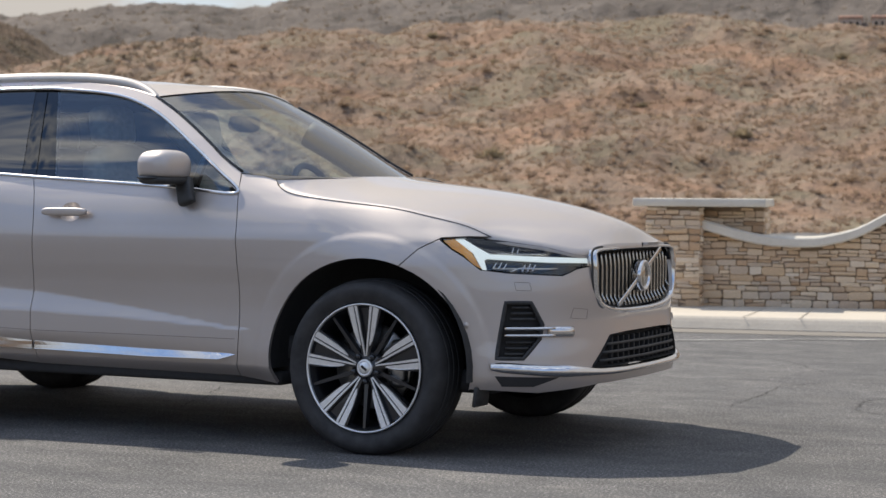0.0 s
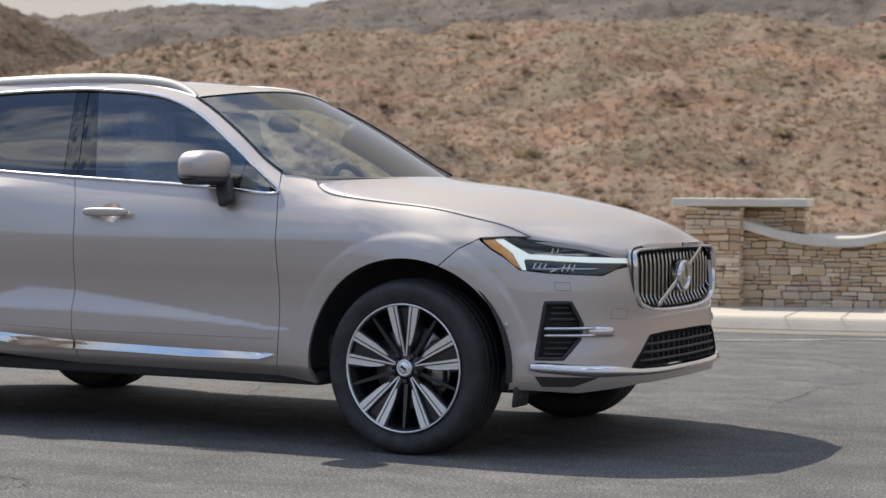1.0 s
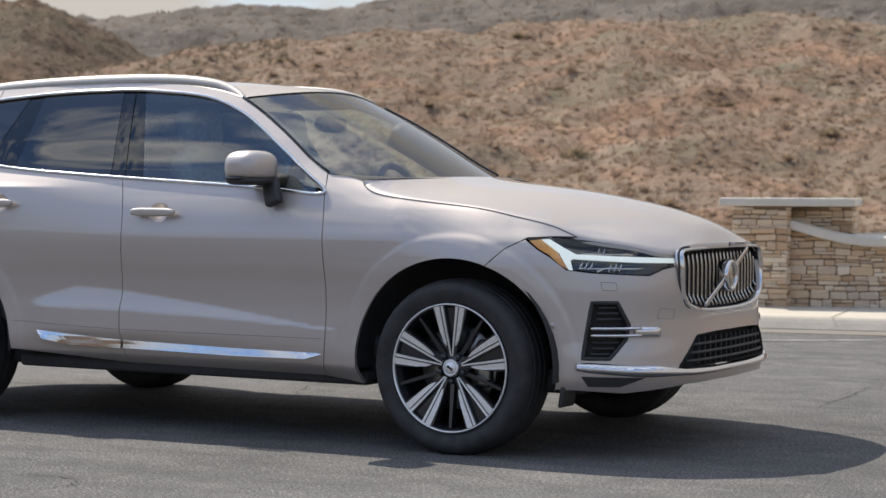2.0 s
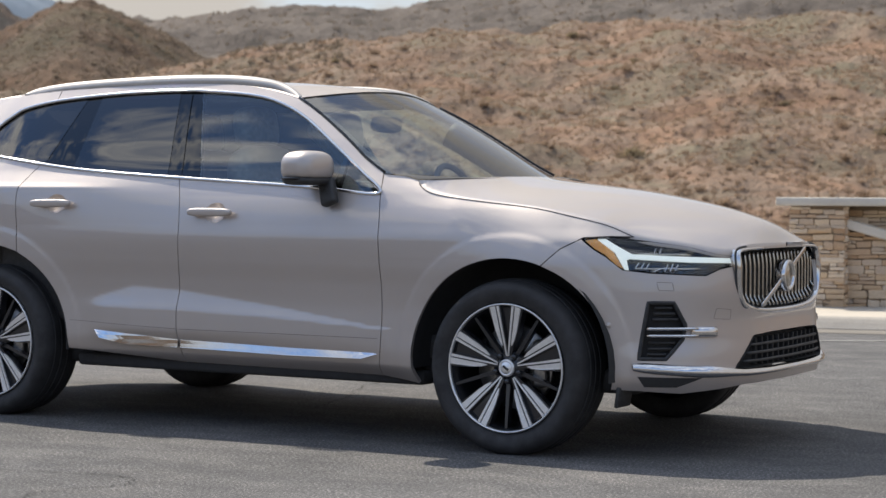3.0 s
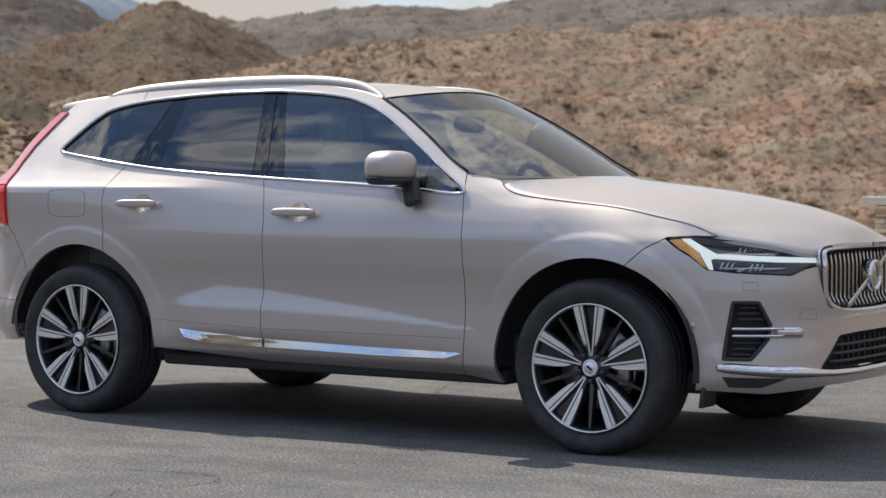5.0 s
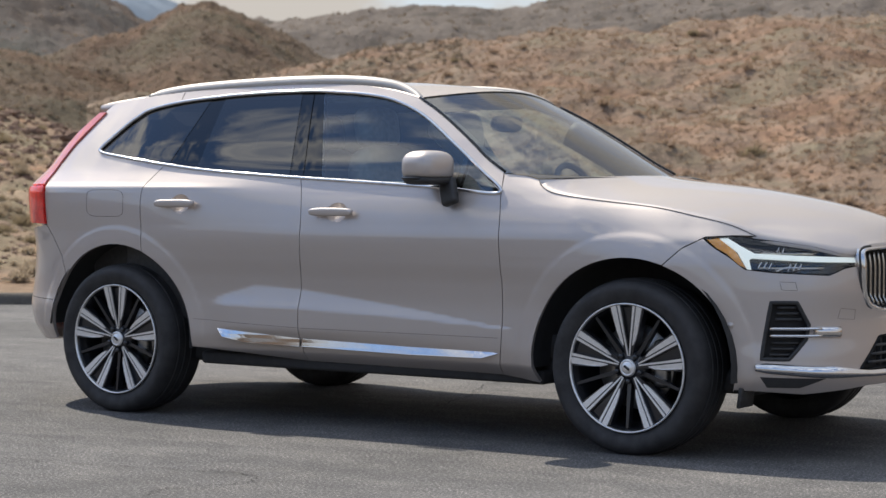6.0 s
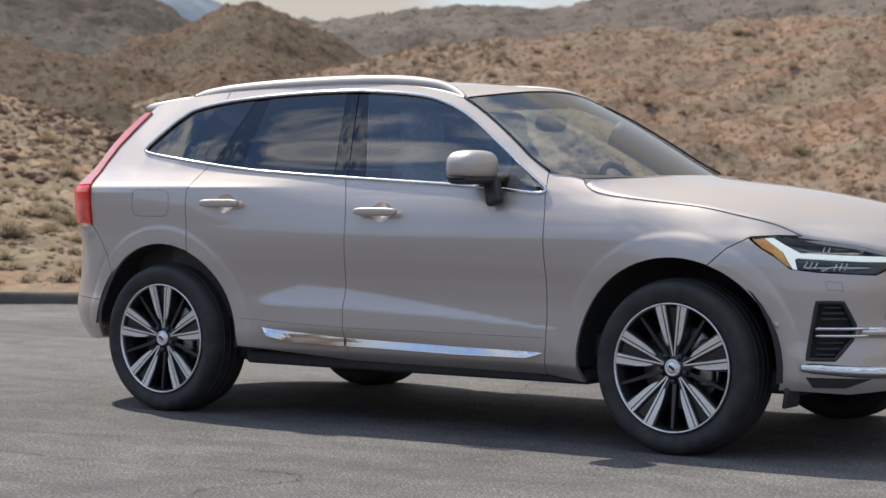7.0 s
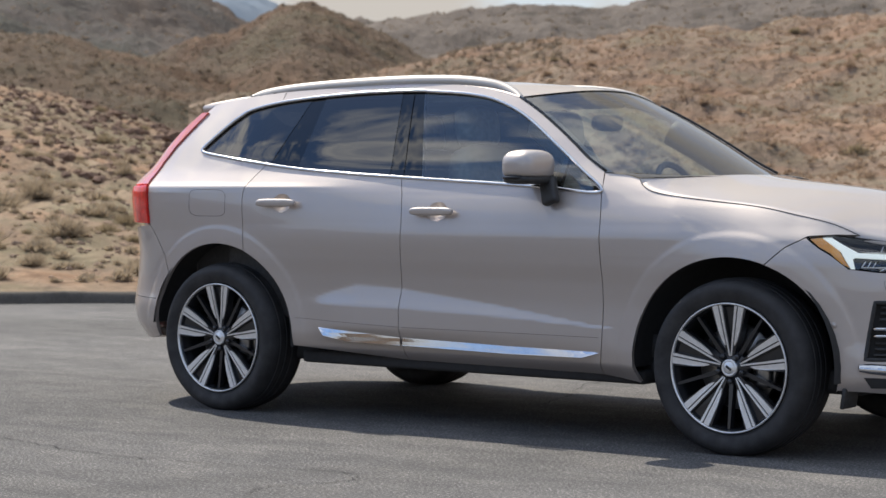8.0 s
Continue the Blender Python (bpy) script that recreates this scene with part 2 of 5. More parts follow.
# ---- helpers for meshes ----
def mesh_object(name, verts, faces, mat, parent=None, label="", smooth=True, normals=None):
    me = bpy.data.meshes.new(name)
    me.from_pydata([tuple(v) for v in verts], [], faces)
    me.materials.append(mat)
    if smooth:
        me.polygons.foreach_set("use_smooth", [True] * len(me.polygons))
    if normals is not None:
        me.normals_split_custom_set(normals)
    ob = new(name, me)
    if parent:
        ob.parent = parent
    if label:
        tagged(ob, label)
    return ob


def part(name, bm, mat, parent=None, label="", smooth=True, sharp=None):
    me = bpy.data.meshes.new(name)
    bm.normal_update()
    if sharp:
        for e in bm.edges:
            if len(e.link_faces) == 2 and e.calc_face_angle(0) > radians(sharp):
                e.smooth = False
    for f in bm.faces:
        f.smooth = smooth
    bm.to_mesh(me)
    bm.free()
    me.materials.append(mat)
    ob = new(name, me)
    if parent:
        ob.parent = parent
    if label:
        tagged(ob, label)
    return ob


def box(bm, m, size, bevel=0.0, seg=2):
    r = bmesh.ops.create_cube(bm, size=1.0, matrix=m @ Matrix.Diagonal((*size, 1)))
    if bevel:
        es = list({e for v in r["verts"] for e in v.link_edges})
        bmesh.ops.bevel(bm, geom=es, offset=bevel, segments=seg, profile=0.5, affect="EDGES")
    return bm


def revolve(profile, seg=64, axis="y", closed=False):
    """Verts and faces of a profile of (radius, along) turned round an axis."""
    verts, faces, n = [], [], len(profile)
    for i in range(seg):
        a = 2 * math.pi * i / seg
        for r, h in profile:
            verts.append((r * math.cos(a), h, r * math.sin(a)) if axis == "y" else (r * math.cos(a), r * math.sin(a), h))
    for i in range(seg):
        j = (i + 1) % seg
        for k in range(n if closed else n - 1):
            q = (k + 1) % n
            f = (i * n + k, i * n + q, j * n + q, j * n + k)
            faces.append(f if axis == "y" else f[::-1])
    return verts, faces


def ellipsoid(bm, m, size, e1=1.0, e2=1.0, nu=20, nv=12):
    """A superellipsoid: e below 1 makes it boxier."""
    def p(w, e):
        return math.copysign(abs(w) ** e, w)
    rows = []
    for j in range(1, nv):
        a = -math.pi / 2 + math.pi * j / nv
        rows.append([bm.verts.new(m @ Vector((size[0] * p(math.cos(a), e1) * p(math.cos(b), e2), size[1] * p(math.cos(a), e1) * p(math.sin(b), e2), size[2] * p(math.sin(a), e1))))
                     for b in (2 * math.pi * i / nu for i in range(nu))])
    lo, hi = bm.verts.new(m @ Vector((0, 0, -size[2]))), bm.verts.new(m @ Vector((0, 0, size[2])))
    for a, b in zip(rows, rows[1:]):
        for i in range(nu):
            bm.faces.new((a[i], a[(i + 1) % nu], b[(i + 1) % nu], b[i]))
    for i in range(nu):
        bm.faces.new((lo, rows[0][(i + 1) % nu], rows[0][i]))
        bm.faces.new((hi, rows[-1][i], rows[-1][(i + 1) % nu]))
    return bm


def spline(pts, n=8, closed=False):
    """A smooth curve through the points."""
    p = [Vector(q) for q in pts]
    q = [p[-1], *p, p[0], p[1]] if closed else [2 * p[0] - p[1], *p, 2 * p[-1] - p[-2]]
    out = []
    for a, b, c, d in zip(q, q[1:], q[2:], q[3:]):
        for k in range(n):
            t = k / n
            out.append(0.5 * (2 * b + (c - a) * t + (2 * a - 5 * b + 4 * c - d) * t * t + (3 * b - a - 3 * c + d) * t ** 3))
    if not closed:
        out.append(p[-1])
    return out


def tube(pts, r, seg=8, up=Vector((0, 0, 1)), closed=False, flat=1.0):
    """Verts and faces of a round bar along points; flat squashes it along up."""
    verts, faces, n = [], [], len(pts)
    for i, p in enumerate(pts):
        a, b = pts[i - 1] if (i or closed) else pts[0], pts[(i + 1) % n] if (i < n - 1 or closed) else pts[-1]
        t = (b - a).normalized()
        s = t.cross(up).normalized()
        w = s.cross(t)
        verts += [p + s * (r * math.cos(2 * math.pi * k / seg)) + w * (r * flat * math.sin(2 * math.pi * k / seg)) for k in range(seg)]
    for i in range(n if closed else n - 1):
        j = (i + 1) % n
        faces += [(i * seg + k, j * seg + k, j * seg + (k + 1) % seg, i * seg + (k + 1) % seg) for k in range(seg)]
    if not closed:
        faces += [tuple(range(seg)), tuple(range((n - 1) * seg, n * seg))[::-1]]
    return verts, faces


# ---- ground, kerb and pavement ----
KERB = spline([(-34, -26, 0), (-24, -12, 0), (-16.5, -2.2, 0), (-13, 2.25, 0), (-11.0, 4.62, 0), (-10.1, 5.45, 0), (-8.6, 5.95, 0), (-5.5, 6.45, 0), (-1.55, 7.14, 0), (0.14, 7.45, 0), (5, 8.5, 0), (12, 10.2, 0), (24, 13.6, 0), (44, 20, 0)], 10)


def side_of(pts, i):
    a, b = pts[max(i - 1, 0)], pts[min(i + 1, len(pts) - 1)]
    t = (b - a).normalized()
    return Vector((-t.y, t.x, 0))


def ribbon(profile, pts):
    """Verts and faces of a cross-section of (outward, height) along a line on the ground."""
    verts, faces, n = [], [], len(profile)
    for i, p in enumerate(pts):
        s = side_of(pts, i)
        verts += [p + s * o + Vector((0, 0, h)) for o, h in profile]
    for i in range(len(pts) - 1):
        faces += [(i * n + k, (i + 1) * n + k, (i + 1) * n + k + 1, i * n + k + 1) for k in range(n - 1)]
    return verts, faces


def build_ground():
    # one sheet: the car park, fine near the car, and on to the horizon
    edges = sorted({*[-2500, -900, -300, -120, -60, -40, -30, -22, 22, 30, 40, 60, 120, 300, 900, 2500], *range(-16, 17, 2)})
    verts = [(x, y, 0.012 * noise.noise(Vector((x * 0.15, y * 0.15, 0))) if max(abs(x), abs(y)) > 12 else 0.0) for y in edges for x in edges]
    n = len(edges)
    faces = [(j * n + i, j * n + i + 1, (j + 1) * n + i + 1, (j + 1) * n + i) for j in range(n - 1) for i in range(n - 1)]
    tagged(mesh_object("ground", verts, faces, ASPHALT), "worn grey asphalt of a car park with fine cracks", "ground", kind="structure")
    near = [p for p in KERB if p.x > -9]
    section = [(0.0, -0.05), (0.0, 0.012), (0.05, 0.060), (0.085, 0.088), (0.12, 0.100), (0.16, 0.102), (0.165, -0.05)]
    v, f = ribbon(section, near)
    tagged(mesh_object("kerb", v, f, KERB_GREY, smooth=False), "low grey concrete kerb before the stone wall", "kerb", kind="structure")
    berm = [p for p in KERB if p.x < -8.8]
    v, f = ribbon([(-0.02, -0.05), (0.0, 0.05), (0.02, 0.098), (0.06, 0.112), (0.15, 0.108), (0.19, 0.06), (0.20, -0.05)], berm)
    v = [p + Vector((0, 0, 0.010 * noise.noise(p * 2.3))) for p in v]
    tagged(mesh_object("asphalt_berm", v, f, BERM), "dark weathered kerb below the sandy bank", "kerb", kind="structure")
    v, f = ribbon([(-0.40, 0.0035), (-0.2, 0.004), (-0.002, 0.006)], near)
    tagged(mesh_object("gutter", v, f, GUTTER, smooth=False), "tan concrete gutter along the kerb", "gutter", kind="structure")
    v, f = ribbon([(0.168, -0.05), (0.17, 0.099), (0.9, 0.106), (1.6, 0.112), (1.61, -0.05)], near)
    tagged(mesh_object("pavement", v, f, WALK, smooth=False), "pale concrete pavement between kerb and stone wall", "pavement", kind="structure")
    joint = bmesh.new()
    for i in range(4, len(near) - 2, 4):
        s = side_of(near, i)
        box(joint, Matrix.Translation(near[i] + s * 0.8 + Vector((0, 0, 0.109))) @ Euler((0, 0, math.atan2(s.y, s.x))).to_matrix().to_4x4(), (1.5, 0.004, 0.004))
    tagged(part("pavement_joint", joint, KERB_GREY, smooth=False), "dark joints across the concrete pavement", "joint", kind="structure")
    # a worn line of paint near the kerb
    line = [Vector((-6, 3.1, 0.004)), Vector((-1.15, 5.9, 0.004)), Vector((0.2, 6.75, 0.004)), Vector((5, 9.2, 0.004))]
    v, f = ribbon([(-0.05, 0.0), (0.05, 0.0)], spline(line, 6))
    tagged(mesh_object("painted_line", v, f, LINE_PAINT, smooth=False), "thin worn white parking line on asphalt", "road marking", kind="structure")


def crack(points, width, seed):
    rng = random.Random(seed)
    pts = spline([(x, y, 0) for x, y in points], 14)
    verts, faces = [], []
    for i, p in enumerate(pts):
        s = side_of(pts, i)
        jit = s * rng.uniform(-0.022, 0.022)
        w = width * rng.uniform(0.12, 0.62)
        verts += [p + jit - s * w + Vector((0, 0, 0.0035)), p + jit + s * w + Vector((0, 0, 0.0035))]
    faces = [(2 * i, 2 * i + 2, 2 * i + 3, 2 * i + 1) for i in range(len(pts) - 1)]
    return mesh_object("crack", verts, faces, CRACK, smooth=False)


def build_cracks():
    lines = [([(-0.88, -2.89), (-0.93, -2.71), (-0.80, -2.40), (-0.99, -2.25), (-1.5, -2.38), (-2.09, -2.46), (-3.0, -2.3)], 0.007),
             ([(-0.80, -2.40), (-0.50, -1.95), (-0.3, -1.7)], 0.004), ([(-1.65, 0.10), (-1.72, 0.30), (-1.84, 0.71), (-2.08, 1.25), (-2.2, 1.9)], 0.008),
             ([(0.73, 1.69), (0.73, 2.2), (0.71, 2.47), (0.69, 2.82), (0.9, 3.3)], 0.008), ([(1.35, 2.48), (1.30, 2.12), (1.45, 1.7), (1.9, 1.5)], 0.009),
             ([(-6.2, -1.2), (-5.2, -0.7), (-4.4, -0.9)], 0.006), ([(-7.5, 1.5), (-6.6, 1.9), (-5.2, 1.7)], 0.008), ([(-8.0, 3.0), (-6.8, 2.8), (-6.0, 3.3)], 0.009),
             ([(0.6, 3.9), (0.1, 4.6), (-0.6, 4.9)], 0.008), ([(1.0, 5.0), (1.7, 4.4), (2.3, 4.5)], 0.008)]
    for k, (pts, w) in enumerate(lines):
        tagged(crack(pts, w, k), "thin dark crack in the asphalt", "crack", "cracks in the asphalt", "structure")


build_ground()
build_cracks()

# ---- hills ----
DIRT = earth("dry_brown_hillside", [(0.34, (0.138, 0.098, 0.071)), (0.45, (0.190, 0.137, 0.100)), (0.55, (0.237, 0.173, 0.127)), (0.68, (0.298, 0.224, 0.166))], 0.22, 1.5, 0.97, 0.35, (1.3, (0.168, 0.119, 0.081)), 0.16)
SCRUB = earth("dark_scrub_slope", [(0.34, (0.056, 0.038, 0.027)), (0.5, (0.108, 0.076, 0.053)), (0.66, (0.163, 0.119, 0.084))], 0.10, 0.9, 0.97, 0.6, (0.55, (0.062, 0.050, 0.036)), 0.05)
# greyer than the near scrub: the haze of distance is put into this colour
HAZY_SCRUB = earth("haze_greyed_scrub", [(0.34, (0.050, 0.042, 0.039)), (0.5, (0.073, 0.064, 0.058)), (0.66, (0.104, 0.091, 0.082))], 0.05, 0.5, 0.97, 0.8, (0.22, (0.054, 0.046, 0.042)), 0.02)
BROWN = earth("brown_scrub_ridge", [(0.32, (0.064, 0.046, 0.032)), (0.5, (0.099, 0.072, 0.050)), (0.7, (0.143, 0.105, 0.074))], 0.12, 1.2, 0.97, 0.5, (0.7, (0.061, 0.046, 0.033)), 0.05)
SAND = earth("sandy_slope", [(0.32, (0.151, 0.108, 0.075)), (0.5, (0.252, 0.183, 0.125)), (0.68, (0.358, 0.269, 0.188))], 0.5, 5, 0.97, 0.10, (2.2, (0.168, 0.121, 0.086)), 0.3)
# blue base colour stands for the air haze before the far mountain
HAZE_BLUE, _n, _l, _p = material("distant_mountain")
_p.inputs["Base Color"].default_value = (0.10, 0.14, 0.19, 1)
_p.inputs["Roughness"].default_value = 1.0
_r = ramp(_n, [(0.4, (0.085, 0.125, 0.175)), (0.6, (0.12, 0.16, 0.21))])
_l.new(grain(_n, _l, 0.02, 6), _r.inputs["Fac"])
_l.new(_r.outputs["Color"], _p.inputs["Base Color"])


def along(table, a):
    return float(np.interp(a, [t[0] for t in table], [t[1] for t in table]))


def hill(name, mat, label, crest, r0, r1, low, na, nr, bump, size, tail=0.5, shape=1.0, rough=0.30):
    """A slope round the viewpoint: crest gives, by compass angle, the height angle of its top at range r1; low the height of its foot at range r0."""
    a0, a1 = crest[0][0], crest[-1][0]
    verts, faces = [], []
    for i in range(na + 1):
        a = a0 + (a1 - a0) * i / na
        top = EYE.z + r1 * math.tan(radians(along(crest, a)))
        ca, sa = math.cos(radians(a)), math.sin(radians(a))
        for j in range(nr + 1):
            t = (1 + tail) * j / nr
            r = r0 + (r1 - r0) * t
            h = low + (top - low) * t ** shape if t <= 1 else top - (top - low) * 0.5 * (t - 1)
            q = Vector((EYE.x + r * ca, EYE.y + r * sa, h))
            k = min(1.0, 4 * t)
            f = noise.fractal(q / size, 0.9, 2.1, 5) + rough * noise.ridged_multi_fractal(q / (size * 0.22), 0.7, 2.2, 4, 0.9, 2.0)
            q.z += bump * (f - rough) * k
            q += Vector((ca, sa, 0)) * (bump * 0.8 * k * noise.noise(q / (size * 0.5)))
            verts.append(q)
    n = nr + 1
    for i in range(na):
        faces += [(i * n + j, i * n + j + 1, (i + 1) * n + j + 1, (i + 1) * n + j) for j in range(nr)]
    return tagged(mesh_object(name, verts, faces, mat), label, "hill", kind="structure")


hill("hillside", DIRT, "dry brown hillside with low scrub behind the wall", [(88, 5.6), (100, 5.3), (103, 4.85), (106, 4.82), (108, 4.95), (113.5, 5.2), (115.5, 4.9), (117.7, 4.62), (120.5, 4.75), (123.5, 4.58), (125, 4.2), (126.4, 3.94), (129, 3.2), (134, 2.4)], 58, 112, -0.6, 560, 200, 0.75, 6.0, rough=0.15)
# brown lightened and greyed, with the ridge's haze mixed into the colour
RIDGE = earth("hazy_brown_ridge", [(0.34, (0.066, 0.055, 0.047)), (0.5, (0.119, 0.100, 0.086)), (0.66, (0.176, 0.150, 0.128))], 0.05, 0.5, 0.97, 0.8, (0.22, (0.073, 0.062, 0.052)))
hill("ridge", RIDGE, "grey-brown scrub ridge behind the hillside", [(84, 9.5), (100, 9.0), (108, 8.2), (114, 7.0), (118, 6.1), (120.6, 5.55), (122, 5.40), (123.5, 5.44), (125.5, 5.25), (127, 5.12), (128.8, 5.05), (130, 4.9), (131.2, 4.3), (133, 2.6)], 170, 330, 2, 300, 110, 1.9, 24, rough=0.5)
hill("conical_hill", SCRUB, "dark brown conical hill with scrub", [(122, 2.6), (124, 2.9), (126.6, 3.65), (127.3, 3.85), (128.3, 4.45), (129.2, 4.95), (130.0, 5.40), (130.7, 5.56), (131.4, 5.42), (132.1, 5.0), (133.0, 4.55), (134, 4.25), (135.0, 3.95), (137, 3.4), (142, 2.8)], 110, 205, -0.5, 300, 150, 0.75, 11, rough=0.5)
hill("mountain_slope", HAZY_SCRUB, "dark mountain slope with scattered scrub, greyed for haze", [(128, 2.5), (130.5, 3.6), (132.2, 4.75), (133.0, 5.3), (134, 5.9), (136, 6.6), (139, 7.0), (144, 7.4), (152, 7.0)], 230, 390, 2, 260, 110, 2.2, 28, rough=0.5)
hill("mid_ridge", BROWN, "light brown ridge in front of the mountain", [(130, 2.0), (132, 2.9), (133.5, 3.3), (135, 3.72), (136.3, 4.05), (138, 4.45), (139.3, 4.55), (142, 4.7), (150, 4.9)], 85, 165, -0.5, 240, 90, 1.0, 9)
hill("distant_mountain", HAZE_BLUE, "mountain on the horizon, its haze painted as blue", [(124, 3.0), (128, 4.0), (130, 5.0), (131.5, 5.6), (133, 6.2), (137, 6.8), (146, 6.0)], 1500, 2300, 5, 100, 30, 16, 150)
NEAR_TOP = [(126, 0.1), (130, 0.6), (132, 1.05), (134.4, 1.72), (136, 2.25), (137.6, 2.7), (139.3, 3.03), (143, 3.5), (150, 4.0)]
hill("sandy_bank", SAND, "sandy rocky bank with dry bushes behind the kerb", NEAR_TOP, 19.8, 62, 0.08, 300, 170, 0.22, 2.4, 0.4)
# low hills all round behind the viewpoint close the horizon
hill("far_hills", SCRUB, "low dry hills closing the horizon", [(150, 4.5), (170, 4.0), (190, 7.0), (205, 9.5), (216, 8.0), (224, 8.6), (234, 5.0), (246, 3.0), (260, 3.6), (290, 2.4), (320, 3.4), (346, 3.0)], 140, 320, 0, 260, 24, 3, 30)
# unseen hill added on the right to throw warm light on the car's nose
hill("side_hills", DIRT, "unseen dry brown hillside added past the wall for warm bounce", [(344, 2.5), (360, 4.5), (380, 6.5), (400, 7.0), (425, 6.5), (447, 5.8)], 62, 150, -0.4, 160, 40, 1.5, 14)


# ---- far houses on the hill ----
STUCCO = plain("pale_stucco", (0.55, 0.42, 0.32), 0.9, 0, 0, 0.08, 2)
ROOF_TILE = plain("terracotta_roof", (0.48, 0.28, 0.20), 0.9, 0, 0, 0.15, 4)


def far_house(a, r, base, width, height):
    house = tagged(new("house", None), "small far house with a terracotta roof", "house", "houses on the far hill")
    house.matrix_world = pose(EYE.x + r * math.cos(radians(a)), EYE.y + r * math.sin(radians(a)), base, 0, 0, a - 90)
    bm = bmesh.new()
    box(bm, Matrix.Translation((0, 0, height / 2)), (width, 5.0, height))
    part("wall", bm, STUCCO, house, smooth=False)
    bm = bmesh.new()
    box(bm, Matrix.Translation((0, 0, height + 0.17)), (width + 0.3, 5.4, 0.34), 0.14, 1)
    part("roof", bm, ROOF_TILE, house, smooth=False)
    for k in (-0.3, 0.0, 0.3):
        bm = bmesh.new()
        box(bm, Matrix.Translation((k * width, -2.52, height * 0.55)), (width * 0.14, 0.06, height * 0.4))
        part("window", bm, GLOSS, house, smooth=False)
    bm = bmesh.new()
    box(bm, Matrix.Translation((-0.2 * width, 0.5, height + 0.4)), (0.25, 0.3, 0.3))
    part("chimney", bm, STUCCO, house, smooth=False)


far_house(104.72, 230, EYE.z + 230 * math.tan(radians(5.06)) - 1.7, 2.4, 1.35)
far_house(103.85, 230, EYE.z + 230 * math.tan(radians(5.06)) - 1.7, 2.2, 1.35)


# ---- rocks and bushes ----
def hit_ground(a, r):
    """Height of the slopes under a place, found on the meshes themselves."""
    x, y = EYE.x + r * math.cos(radians(a)), EYE.y + r * math.sin(radians(a))
    best = 0.0
    for tree in TREES:
        h = tree.ray_cast(Vector((x, y, 60)), Vector((0, 0, -1)))
        if h[0]:
            best = max(best, h[0].z)
    return Vector((x, y, best))


from mathutils.bvhtree import BVHTree
TREES = []
for ob in scene.objects:
    if ob.name in ("sandy_bank", "hillside", "conical_hill", "mid_ridge", "mountain_slope", "ridge"):
        TREES.append(BVHTree.FromPolygons([v.co.copy() for v in ob.data.vertices], [tuple(q.vertices) for q in ob.data.polygons]))


def rock_into(verts, faces, place, size, rng):
    bm = bmesh.new()
    bmesh.ops.create_icosphere(bm, subdivisions=1 if size < 0.5 else 2, radius=1.0)
    turn = Euler((rng.uniform(0, 6), rng.uniform(0, 6), rng.uniform(0, 6))).to_matrix()
    sx, sy, sz = size * rng.uniform(0.7, 1.3), size * rng.uniform(0.7, 1.3), size * rng.uniform(0.45, 0.8)
    base = len(verts)
    for v in bm.verts:
        q = turn @ v.co
        q *= 1 + 0.45 * noise.noise(q * 1.7 + place)
        verts.append(place + Vector((q.x * sx, q.y * sy, q.z * sz + 0.15 * sz)))
    faces += [[base + v.index for v in f.verts] for f in bm.faces]
    bm.free()


def bush_into(verts, faces, place, size, rng, blades):
    wide_range = (0.008, 0.020) if blades > 300 else (0.03, 0.08) if blades > 40 else (0.10, 0.22)
    for _ in range(blades):
        a, e = rng.uniform(0, 2 * math.pi), rng.uniform(0.15, 1.5)
        way = Vector((math.cos(a) * math.cos(e), math.sin(a) * math.cos(e), math.sin(e) * 0.8))
        root = place + Vector((rng.uniform(-.35, .35), rng.uniform(-.35, .35), 0)) * size
        tip = root + way * size * rng.uniform(0.45, 1.0)
        wide = way.cross(Vector((rng.uniform(-1, 1), rng.uniform(-1, 1), rng.uniform(-1, 1)))).normalized() * size * rng.uniform(*wide_range)
        base, mid = len(verts), root.lerp(tip, 0.6)
        verts += [root, mid - wide, tip, mid + wide]
        faces.append((base, base + 1, base + 2, base + 3))


ROCK = earth("weathered_brown_rock", [(0.3, (0.17, 0.118, 0.086)), (0.5, (0.28, 0.200, 0.145)), (0.7, (0.40, 0.30, 0.22))], 1.2, 9, 0.95, 0.05)
RED_ROCK = earth("reddish_boulder", [(0.3, (0.105, 0.066, 0.049)), (0.5, (0.17, 0.110, 0.081)), (0.7, (0.25, 0.172, 0.128))], 1.2, 9, 0.95, 0.05)
DRY_BUSH = leafy("dry_grey_bush", [(0.3, (0.27, 0.215, 0.150)), (0.5, (0.37, 0.300, 0.215)), (0.7, (0.48, 0.40, 0.30))], 3, 20)
OLIVE_BUSH = leafy("olive_scrub", [(0.3, (0.20, 0.155, 0.098)), (0.5, (0.28, 0.225, 0.145)), (0.7, (0.37, 0.30, 0.20))], 2, 15)
HILL_BUSH = leafy("dry_brown_bush", [(0.3, (0.25, 0.180, 0.126)), (0.5, (0.34, 0.25, 0.178)), (0.7, (0.44, 0.335, 0.245))], 2, 15)
HILL_ROCK = earth("brown_clods", [(0.3, (0.17, 0.115, 0.075)), (0.5, (0.28, 0.195, 0.13)), (0.7, (0.42, 0.31, 0.22))], 0.6, 5, 0.95, 0.05)


